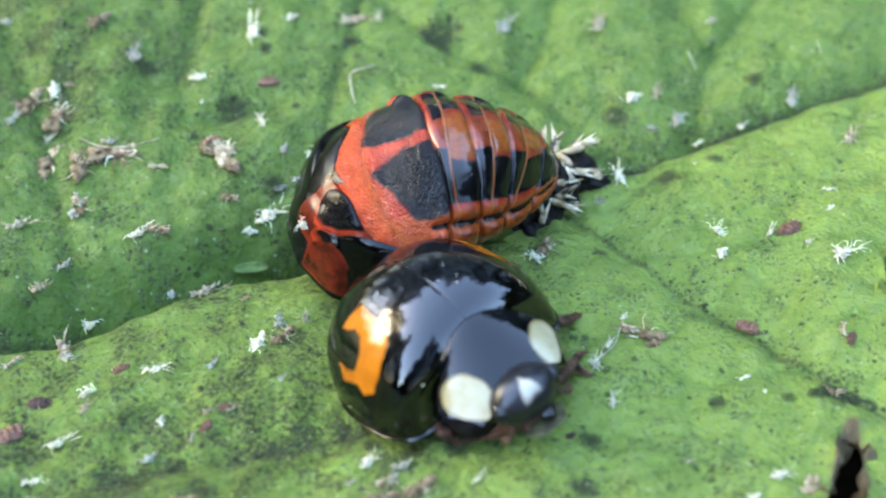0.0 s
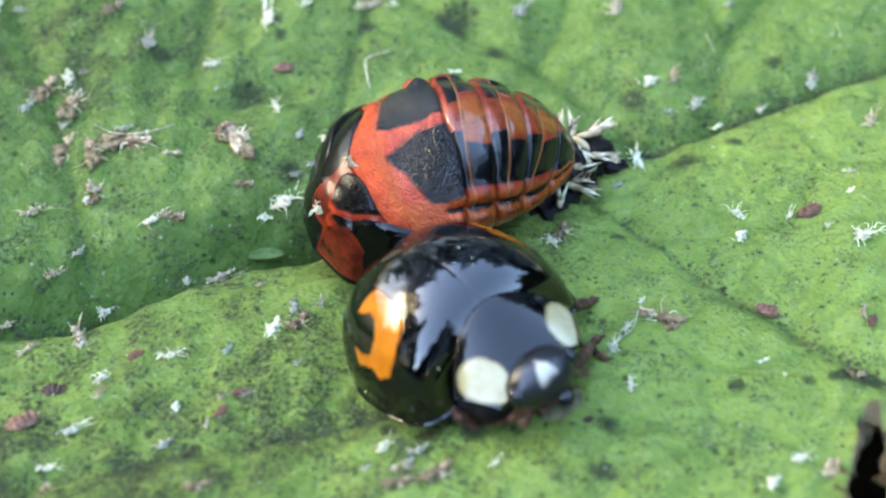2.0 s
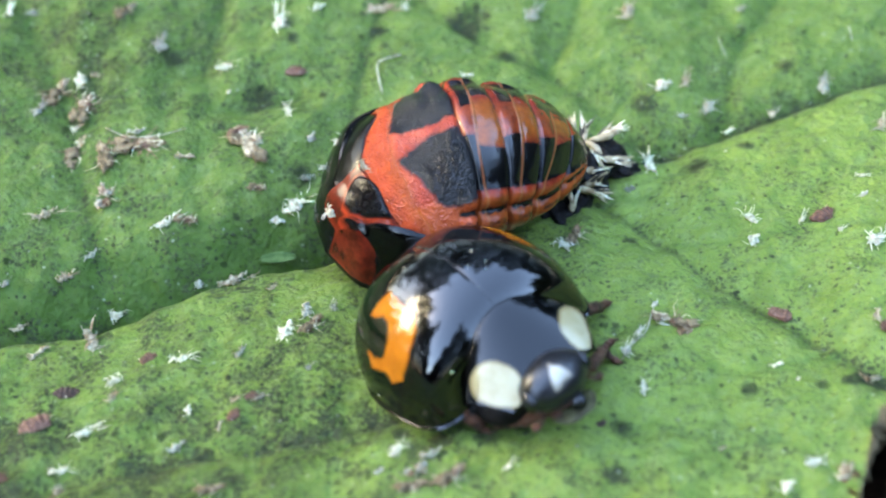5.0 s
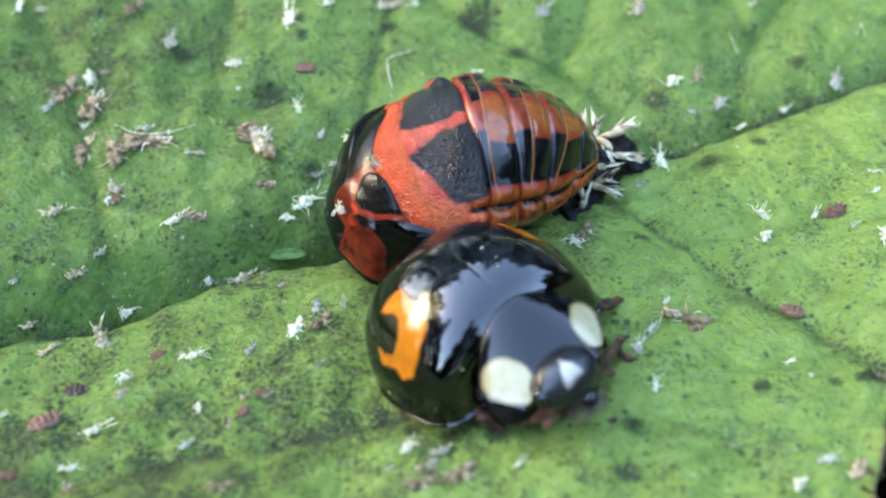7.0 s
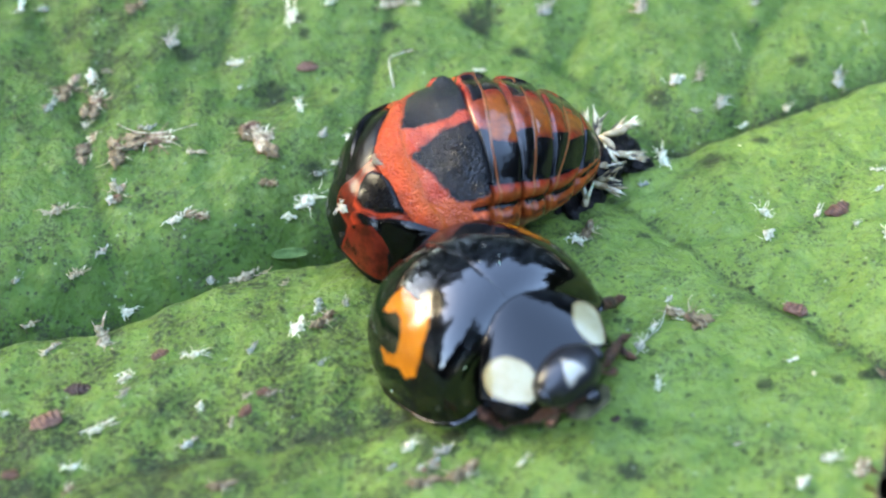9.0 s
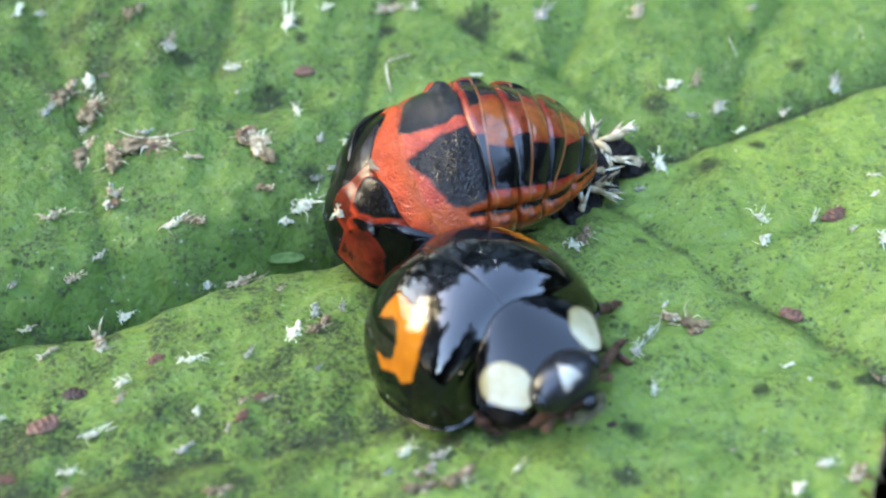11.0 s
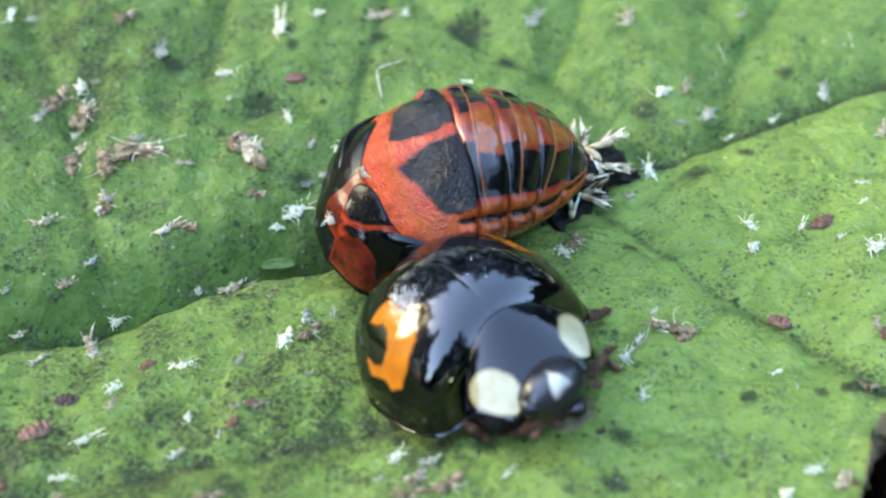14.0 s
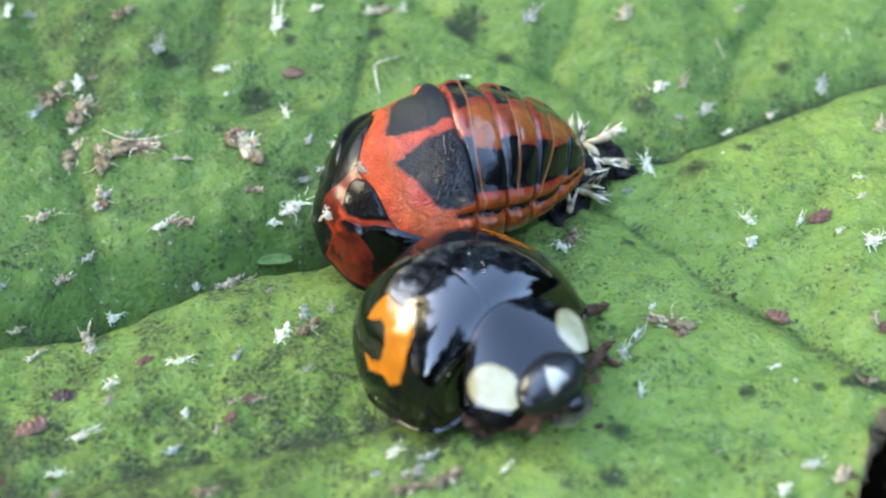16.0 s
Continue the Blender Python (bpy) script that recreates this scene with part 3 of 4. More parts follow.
    # legs: thigh, shin and foot
    for side, hip, knee, ankle, toe in (
            (-1, (1.9, -0.3, 0.45), (2.42, -0.18, 0.28), (1.86, -0.78, 0.05), (1.50, -1.10, 0.02)),
            (1, (1.7, 0.5, 0.55), (2.05, 1.15, 0.15), (1.22, 2.02, -0.42), (0.93, 2.48, -0.66)),
            (-1, (0.5, -0.9, 0.4), (1.08, -1.49, 0.42), (1.13, -1.30, 0.0), (1.27, -1.24, -0.13)),
            (1, (0.2, 1.2, 0.4), (0.38, 2.42, 0.0), (-0.02, 3.0, -0.52), (-0.26, 3.38, -0.78)),
            (-1, (-1.2, -0.9, 0.35), (-1.4, -1.6, 0.35), (-1.6, -1.8, 0.3), (-1.8, -1.9, 0.28)),
            (1, (-1.2, 0.9, 0.35), (-1.7, 1.9, 0.5), (-2.1, 2.1, 0.5), (-2.3, 2.2, 0.45))):
        hip, knee, ankle, toe = (np.array(q) for q in (hip, knee, ankle, toe))
        leg = tube("leg", curve([hip, hip * 0.5 + knee * 0.5 + (0, 0, 0.1), knee], 9) * BS, [0.12, 0.15, 0.16, 0.16, 0.15, 0.13, 0.115, 0.10, 0.08], M_LEG, thing)
        tube("shin", curve([knee, knee * 0.5 + ankle * 0.5 + (0.04, 0, 0.07), ankle], 9) * BS, [0.085, 0.11, 0.105, 0.125, 0.115, 0.13, 0.11, 0.12, 0.07], M_LEG, leg)
        tube("foot", curve([ankle, ankle * 0.4 + toe * 0.6 + (0, 0, 0.03), toe], 10) * BS, [0.05, 0.075, 0.05, 0.08, 0.085, 0.045, 0.07, 0.08, 0.05, 0.03], M_LEG, leg)
        # the shin's end bristles, the foot ends in two claws
        way = (toe - ankle) / np.linalg.norm(toe - ankle)
        for j in range(14):
            at = knee + (ankle - knee) * (0.20 + 0.065 * j)
            out = np.array([math.sin(2.4 * j), math.cos(2.4 * j), 0.5]) * (0.13 + 0.06 * math.sin(5 * j)) + way * 0.10
            tube("bristle", curve([at, at + out * 0.6 + (0, 0, 0.03), at + out], 4) * BS, [0.035, 0.026, 0.016, 0.003], M_LEG, leg, sides=5)
        if ankle[1] > 2 and ankle[0] > 1:
            # this foot's spread outer joint
            tube("foot", curve([ankle, (1.45, 2.0, -0.50), (1.64, 2.12, -0.70)], 8) * BS, [0.06, 0.085, 0.06, 0.08, 0.055, 0.075, 0.05, 0.02], M_LEG, leg)
        for j in (1, -1):
            bend = np.cross(way, (0, 0, 1)) * 0.09 * j
            tube("claw", curve([toe, toe + way * 0.09 + bend, toe + way * 0.16 + bend * 0.8 - (0, 0, 0.05)], 5) * BS, [0.03, 0.026, 0.02, 0.012, 0.003], M_LEG, leg, sides=5)


# ---- the pupa ----
PL, PW, PH = 6.046, 2.027, 2.86
# creases and ridges run slantwise round the body: share of the length (from the tail) against the angle round it (90 on the back)
HOOD = spline([45, 59, 64, 69, 75, 90, 102, 123, 135, 150], [0.71, 0.755, 0.80, 0.826, 0.855, 0.868, 0.862, 0.857, 0.838, 0.80])
COLLAR = spline([45, 61, 78, 93, 108, 125, 138, 155], [0.66, 0.702, 0.766, 0.792, 0.795, 0.793, 0.768, 0.745])
CREASES = [spline([50, 76, 90, 102, 111, 124, 136, 150], [0.48, 0.527, 0.563, 0.576, 0.582, 0.591, 0.604, 0.63]),
           spline([50, 86, 99, 108, 119, 132, 146], [0.34, 0.403, 0.43, 0.445, 0.457, 0.478, 0.49]),
           spline([60, 90, 101, 115, 127, 139, 150], [0.19, 0.251, 0.27, 0.301, 0.329, 0.36, 0.38]),
           spline([60, 91, 114, 132, 143, 155], [0.045, 0.085, 0.121, 0.164, 0.203, 0.23])]
RIDGES = [spline([50, 66, 86, 107, 125, 138, 150], [0.40, 0.436, 0.488, 0.546, 0.568, 0.578, 0.587]),
          spline([50, 87, 105, 113, 129, 135, 147], [0.26, 0.327, 0.365, 0.385, 0.425, 0.441, 0.46]),
          spline([60, 82, 93, 113, 129, 140, 151], [0.12, 0.152, 0.175, 0.218, 0.285, 0.337, 0.366]),
          spline([60, 100, 130, 147, 155], [0.012, 0.02, 0.06, 0.135, 0.16])]
TAIL_END, HEAD_END = spline([0, 180], [0, 0]), spline([0, 180], [1, 1])
MIDLINE = spline([0, 0.1, 0.2, 0.35, 0.5, 0.6, 0.75, 0.87, 1], [104, 103.5, 102, 98, 96, 94, 92, 82, 73])
SLIT = spline([0, 0.2, 0.346, 0.405, 0.528, 0.64, 0.8], [149, 147, 145, 143, 139, 136, 133])
NEAR_BLACK = spline([0, 0.1, 0.27, 0.355, 0.5, 0.57], [109, 110, 112, 108, 106, 101])
PAD_TOP = spline([0.60, 0.67, 0.75, 0.806, 0.86, 0.90, 0.945, 0.97], [153, 150, 144, 137.5, 129, 123, 115, 97])
# black patches: far and near on the first segment, near on the hood; and the red-brown cheek
FAR_PATCH = [(0.765, 78), (0.755, 73), (0.735, 72), (0.715, 66), (0.68, 58), (0.57, 50), (0.49, 56), (0.50, 78), (0.53, 84), (0.553, 89), (0.581, 87), (0.647, 89), (0.698, 86), (0.737, 83)]
NEAR_PATCH = [(0.790, 95), (0.735, 95), (0.676, 93), (0.62, 94), (0.56, 93.5), (0.57, 107), (0.58, 121), (0.59, 130), (0.672, 131), (0.71, 129.5), (0.734, 125), (0.747, 118), (0.765, 110), (0.782, 103)]
HOOD_PATCH = [(0.885, 84), (0.866, 93), (0.861, 100), (0.860, 112), (0.855, 128), (0.924, 119), (0.954, 105), (0.957, 92), (0.93, 82), (0.905, 81)]
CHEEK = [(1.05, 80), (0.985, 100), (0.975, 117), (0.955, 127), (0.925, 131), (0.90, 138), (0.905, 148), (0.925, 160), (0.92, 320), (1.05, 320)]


def patch_mark(u, phi, patch):
    """Above 0 inside a patch of the pupa's skin, about in millimetres."""
    return outline_mark(u * 6.0, phi * 0.04, [(a * 6.0, b * 0.04) for a, b in patch])


def pupa():
    m = pose(0.002997, 0.002193, 0.00011, -9.006, -3.36, 209.775)
    thing = empty("ladybird_pupa", m, "orange-red and black ladybird pupa fixed to the leaf", "pupa")
    middle = spline([0, 0.2, 0.37, 0.54, 0.66, 0.79, 0.88, 0.965], [7, 9, 8, 5, 2, -5, -11, -17])
    sheet("tail_segment", blob((0.02, 0, 0.85), (0.16, 0.36, 0.45), 0.08, 2), M_SOOT, thing, wrap=True)
    c1, c2, c3, c4 = CREASES
    rings = [("abdomen_segment", TAIL_END, c4, RIDGES[3]), ("abdomen_segment", c4, c3, RIDGES[2]), ("abdomen_segment", c3, c2, RIDGES[1]), ("abdomen_segment", c2, c1, RIDGES[0]),
             ("abdomen_segment", c1, COLLAR, None), ("thorax_band", COLLAR, HOOD, None), ("pronotum", HOOD, HEAD_END, None)]
    for name, low, high, rise in rings:
        v, th = np.meshgrid(np.linspace(0, 1, 54), np.linspace(0, 2 * math.pi, 280, endpoint=False), indexing="ij")
        deg = np.degrees(th)
        phi = np.where(deg > 180, 360 - deg, deg)
        for _ in range(3):
            u = low(phi) + (high(phi) - low(phi) + (0.004 if high is not HEAD_END else 0)) * v
            p = pupa_point(u, th, PL, PW, PH)
            # the abdomen is drawn in below its flanks
            p[..., 1] *= 1 - 0.5 * smooth(57, 86, np.abs(deg - 90 - middle(u))) * smooth(0.75, 0.5, u)
            phi = np.degrees(np.arctan2(p[..., 2] - 0.9, -p[..., 1]))
            phi = np.where(deg > 180, np.clip(360 - deg, 0, 180), np.where(phi < -90, phi + 360, phi))
        if name == "pronotum":
            phi = np.where(deg > 180, 270, phi)
        core = np.stack([PL * u, 0 * u, 0.9 + 0 * u], -1)
        abd, tail = name == "abdomen_segment", rise is not None
        half = np.where(phi > MIDLINE(u), phi, 2 * MIDLINE(u) - phi)
        slit = half - SLIT(u)
        rv = np.clip((rise(phi) - low(phi)) / (high(phi) - low(phi)), 0.05, 0.95) if tail else 0.5 + 0 * u
        line = np.exp(-((v - rv) / 0.032) ** 2)
        if tail:
            # two rounded folds with a fine raised ridge between them
            swell = 0.017 * np.where(v < rv, np.sin(math.pi * np.clip(v / rv, 0, 1)), 0.75 * np.sin(math.pi * np.clip((1 - v) / (1 - rv), 0, 1))) ** 0.8 + 0.009 * line
            swell = swell - 0.022 * np.exp(-(v / 0.07) ** 2) - 0.026 * np.exp(-((1 - v) / 0.06) ** 2)
        elif abd:
            swell = 0.010 * np.sin(math.pi * v) - 0.024 * np.exp(-(v / 0.03) ** 2) - 0.010 * np.exp(-((1 - v) / 0.035) ** 2)
            # two soft folds cross the first segment
            swell = swell - 0.006 * np.exp(-((v - 0.33) / 0.03) ** 2) - 0.004 * np.exp(-((v - 0.62) / 0.03) ** 2)
        elif name == "pronotum":
            swell = 0.02 * np.sin(math.pi * np.clip(v, 0, 1)) - 0.03 * smooth(0.08, 0, v) + 0.035 * smooth(0.0, 0.12, patch_mark(u, phi, HOOD_PATCH))
        else:
            swell = 0.022 * np.sin(math.pi * v) - 0.012 * np.exp(-(v / 0.06) ** 2) + 0.006 * ripple(u * 22, phi * 0.14, 2.4, 12)
        # two rows of side lobes on each segment, with a deep slit between them
        vl = v if tail else v / 0.42
        lobe = np.sin(math.pi * np.clip(vl, 0, 1)) ** 0.7 * abd
        swell = swell + 0.075 * lobe * (np.exp(-((slit + 6) / 4.2) ** 2) + 1.25 * np.exp(-((slit - 7) / 5.5) ** 2)) - 0.05 * abd * np.exp(-(slit / 1.5) ** 2) * (vl < 1)
        p = core + (p - core) * (1 + swell)[..., None]
        amber, cream, brown, grit = 0.1 + 0 * u, 0 * u, 0 * u, 0 * u
        if tail:
            lo = NEAR_BLACK(u) + 3 - 5 * (v > rv)
            near = np.minimum(phi - lo, SLIT(u) - 10 - phi) * 0.04
            top = 2 * MIDLINE(u) - lo - 3
            far = np.minimum(np.minimum(top - phi, phi - top + 25) * 0.04, (0.88 - v) * 0.6)
            mark = np.minimum(np.maximum(near, far), 0.30 * (1 - 1.35 * np.exp(-((v - rv) / 0.05) ** 2)))
            mark = np.maximum(mark, 0.12 * (rise is RIDGES[3]) * (phi > 111) * (phi < 140))
            amber = (0.85 * smooth(0.06, -0.1, v - rv) + 0.36) * smooth(114, 104, half) + 0.5 * line + 0.65 * smooth(-10, -5, slit)
            cream = 0.26 * line * smooth(6, 0, slit) + 0.85 * np.exp(-((slit - 13) / 2.4) ** 2) * smooth(0.33, 0.40, u)
        elif abd:
            mark = np.maximum(patch_mark(u, phi, FAR_PATCH), patch_mark(u, phi, NEAR_PATCH))
            amber = 0.1 + 0.35 * smooth(122, 128, phi) + 0.3 * np.exp(-((1 - v) / 0.06) ** 2)
            grit = 0.55 + 0.45 * smooth(-0.05, 0.05, mark)
        elif name == "thorax_band":
            mark = (phi - 142) * 0.04
            amber = 0.25 + 0.2 * smooth(0.7, 0.2, v) * smooth(80, 100, phi)
            cream = 0.22 * np.exp(-((v - 0.04) / 0.04) ** 2)
            grit = 0.75 + 0 * u
        else:
            edge = spline([0.74, 0.856, 0.887, 0.926, 0.948, 0.965, 1.0], [80, 77, 76, 69, 62, 50, 10])(u)
            mark = np.maximum((edge - phi) * 0.04, patch_mark(u, phi, HOOD_PATCH))
            mark = np.maximum(mark, np.minimum((phi - PAD_TOP(u) - 2) * 0.04, (0.97 - u) * 6))
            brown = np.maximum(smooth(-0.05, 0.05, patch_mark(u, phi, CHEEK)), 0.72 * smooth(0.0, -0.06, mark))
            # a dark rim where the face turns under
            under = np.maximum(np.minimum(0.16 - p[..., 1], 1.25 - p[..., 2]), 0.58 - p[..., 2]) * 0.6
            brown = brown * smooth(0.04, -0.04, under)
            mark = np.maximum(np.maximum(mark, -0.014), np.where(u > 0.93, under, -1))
        if abd:
            # the slit between the two rows of lobes, and the dark middle of the lower lobe
            mark = np.maximum(mark, np.minimum(0.12 - np.abs(slit) / 12, np.minimum(vl - 0.10, 0.90 - vl) * 1.2))
            mark = np.maximum(mark, np.minimum(0.04 - np.abs(slit - 6) / 40, np.minimum(vl - 0.22, 0.78 - vl) * 0.5))
            mark = np.maximum(mark, np.minimum((slit - 16) / 25, 0.3))
        mark = np.where((deg > 190) & (u < 0.9), 0.3, mark)
        dull = {"pronotum": 0.75, "thorax_band": 0.6}.get(name, 0.1 if tail else 0.38) + 0.55 * tail * smooth(106, 118, phi)
        dull = np.maximum(dull, 0.5 * smooth(-3, 5, slit) * abd)
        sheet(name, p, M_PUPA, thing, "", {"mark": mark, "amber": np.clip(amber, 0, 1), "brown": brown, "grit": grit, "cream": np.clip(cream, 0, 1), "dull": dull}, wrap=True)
    # wing pads lie along the flanks
    for side in (1, -1):
        v, w = np.meshgrid(np.linspace(0, 1, 44), np.linspace(0, 1, 30), indexing="ij")
        u = 0.945 - 0.34 * v
        upper = PAD_TOP(u) - 90
        span = spline([0.60, 0.70, 0.80, 0.875, 0.905, 0.925, 0.945], [30, 46, 60, 62, 46, 18, 8])(u)
        deg = 90 + side * (upper + w * span)
        p = pupa_point(u, np.radians(deg), PL, PW, PH)
        core = np.stack([PL * u, 0 * u, 0.9 + 0 * u], -1)
        lift = 0.028 + 0.085 * smooth(0, 0.4, v) * np.sqrt(np.clip(1 - (1 - np.minimum(w * span / 13, 1)) ** 2, 0, 1)) * np.clip(1 - (2 * v - 1) ** 8, 0, 1) * smooth(1.02, 0.8, w)
        p = core + (p - core) * (1 + lift)[..., None]
        sheet("wing_pad", p, M_PAD, thing, "glossy black wing pad", {"mark": 0 * u - 0.6}, flip=side < 0)


def larval_skin():
    """The shrivelled, spiny larval skin pushed back round the pupa's tail."""
    thing = empty("larval_skin", pose(0.0036, 0.0026, 0.0), "crumpled black larval skin with cream branched spines at the pupa's tail", "shed skin")
    rng = np.random.default_rng(3)
    for c, r, k in (((0.2, 0.1, 0.2), (0.45, 0.55, 0.42), 1), ((0.5, -0.05, 0.05), (0.42, 0.3, 0.22), 9), ((-0.2, -0.5, 0.3), (0.42, 0.6, 0.42), 4), ((-0.55, -1.2, 0.08), (0.4, 0.5, 0.3), 2),
                    ((-0.95, -1.7, 0.1), (0.42, 0.45, 0.3), 7), ((-1.3, -2.1, 0.05), (0.35, 0.3, 0.24), 5)):
        sheet("fold", blob(c, r, 0.16, k, 26, 34), M_SOOT, thing, wrap=True)
    for base, tip, k in (((-0.19, -0.02, 0.85), (0.50, 0.38, 0.88), 1), ((-0.27, -0.11, 0.9), (0.05, -0.55, 0.72), 0), ((0.01, -0.38, 0.62), (0.60, -0.46, 0.60), 1), ((-0.50, -1.22, 0.55), (0.08, -1.36, 0.50), 1),
                         ((-0.36, -1.12, 0.55), (-0.02, -1.24, 0.80), 1), ((-0.42, -0.05, 0.72), (-0.58, 0.42, 0.95), 1), ((-0.36, 0.0, 0.72), (-0.25, 0.36, 0.95), 1), ((-0.32, -0.80, 0.58), (-0.02, -0.70, 0.60), 0),
                         ((-1.10, -2.22, 0.2), (-0.80, -2.64, 0.22), 1), ((-0.6, -1.65, 0.3), (-0.58, -1.56, 0.52), 0)):
        b, t = np.array(base), np.array(tip)
        spine = tube("spine", curve([b, b * 0.5 + t * 0.5 + rng.normal(0, 0.04, 3), t], 7), [r * (1 if base[1] > -2 else 0.6) for r in (0.04, 0.065, 0.08, 0.08, 0.07, 0.05, 0.012)], M_SPINE, thing, "cream fleshy spine")
        for j in range(13 if k else 7):
            d = (t - b) / np.linalg.norm(t - b)
            o = rng.normal(0, 1, 3)
            o -= d * (o @ d)
            o /= np.linalg.norm(o)
            a = b + (t - b) * rng.uniform(0.30, 0.95)
            e = a + (d * 1.2 + o * 0.6) * rng.uniform(0.16, 0.34)
            tube("prong", curve([a, a * 0.5 + e * 0.5 + o * 0.02, e], 5), [0.050, 0.036, 0.024, 0.013, 0.002], (M_TIP, M_WHITE, M_SPINE)[rng.choice(3, p=(0.22, 0.4, 0.38))] , spine, sides=6)


# ---- shed aphid skins and dry husks strewn on the leaf ----
PROTOTYPES = {}
SKINS = {"white": M_WHITE, "tan": M_TAN, "grey": M_GREY}
SKIN_LABELS = {"white": "white shrivelled aphid skin lying on the leaf", "tan": "tan-white crumpled aphid skin stuck to the leaf", "grey": "greyish wispy aphid skin clinging to the leaf"}
HUSKS = {"brown": M_BROWN, "red": M_RED, "orange": M_ORANGE, "dark": M_DARK, "tan": M_TAN, "grey": M_GREY}
HUSK_LABELS = {"brown": "dry brown crumpled husk on the leaf", "red": "small red-brown scale on the leaf", "orange": "orange-brown oblong husk on the leaf", "dark": "dark red sunken scale on the leaf",
               "tan": "tan wrinkled husk on the leaf", "grey": "grey-brown matted crumb on the leaf"}
placed = [0]


def skin_prototype(kind, k):
    """An aphid's cast skin about 1 mm long: a thin split shell, collapsed (0 crumpled to a tuft, 1 sprawled on its legs, 2 a plain sliver)."""
    rng = np.random.default_rng(20 + k + 7 * len(kind))
    form = k % 3
    thing = empty("aphid_skin", Matrix.Identity(4), SKIN_LABELS[kind], "shed skin", "shed aphid skins")
    long, slim = (rng.uniform(0.14, 0.22), rng.uniform(0.05, 0.08)) if form == 0 else (rng.uniform(0.24, 0.34), rng.uniform(0.065, 0.10))
    bow, curl = rng.uniform(-0.9, 0.9), rng.uniform(-0.1, 0.7)
    t, a = np.meshgrid(np.linspace(-1, 1, 26), np.linspace(-1, 1, 15), indexing="ij")
    wide = slim * np.sqrt(np.clip(1 - np.abs(t) ** 2.4, 0.02, 1)) * (1 + 0.35 * np.sin(t * 5 + k)) * (1 + 0.25 * np.sin(t * 17 + k))
    # an open arch whose two edges are torn, folded along its middle
    arch = a * 1.9 + 0.25 * np.sin(t * 9 + 2 * k)
    y = wide * np.sin(arch) * (1 + 0.3 * np.sin(t * 13 + a * 4))
    z = 0.07 + wide * (np.cos(arch) + 0.45 * np.exp(-(a / 0.2) ** 2) * np.sin(t * 6 + k)) + 0.020 * np.sin(t * 24 + a * 3)
    x = long * t + 0.03 * np.sin(a * 6 + t * 7)
    y = y + bow * x ** 2 * 1.2
    z = np.maximum(z + curl * x ** 2, 0.02)
    shell = sheet("shell", np.stack([x, y, z], -1), SKINS[kind], thing)
    shell.modifiers.new("thickness", "SOLIDIFY").thickness = 0.012 * MM
    # crumpled folds and torn shreds
    for j in range((6, 3, 3)[form]):
        c = np.array([rng.uniform(-1.1, 1.1) * long, rng.normal(0, 0.06 if form == 0 else 0.03), rng.uniform(0.04, 0.15)])
        turn, size = rng.uniform(0, 3.14), rng.uniform(0.025, 0.055)
        d = blob((0, 0, 0), (size * 2.2, size * 0.6, size * 0.5), 0.42, j + 3 * k, 11, 14)
        q = np.stack([d[..., 0] * math.cos(turn) - d[..., 1] * math.sin(turn), d[..., 0] * math.sin(turn) + d[..., 1] * math.cos(turn), d[..., 2] + d[..., 0] * rng.uniform(-0.6, 0.6)], -1)
        sheet("fold", c + q, SKINS[kind], thing, wrap=True)
    for j in range((rng.integers(14, 20), rng.integers(10, 14), rng.integers(4, 8))[form]):
        side = 1 if j % 2 else -1
        s = -0.9 + 1.8 * (j // 2) / 4.5 + rng.normal(0, 0.15)
        b = np.array([s * long, side * slim * 0.6, 0.09])
        out = np.array([s * 0.9 + rng.normal(0, 0.6), side * rng.uniform(0.4, 1.0), rng.normal(0.2, 0.3)])
        out /= np.linalg.norm(out)
        reach = rng.uniform(0.10, 0.36) * (0.85, 1.0, 0.8)[form]
        knee = b + out * reach * 0.5 + np.array([rng.normal(0, 0.03), 0, rng.uniform(0.02, 0.09)])
        end = b + out * reach + np.array([rng.normal(0, 0.10), rng.normal(0, 0.05), rng.uniform(-0.08, 0.05)])
        thick = rng.uniform(0.6, 1.2)
        tube("leg", curve([b, knee, end], 7), [r * thick for r in (0.021, 0.016, 0.013, 0.012, 0.009, 0.007, 0.003)], SKINS[kind], thing, sides=5)
    return thing


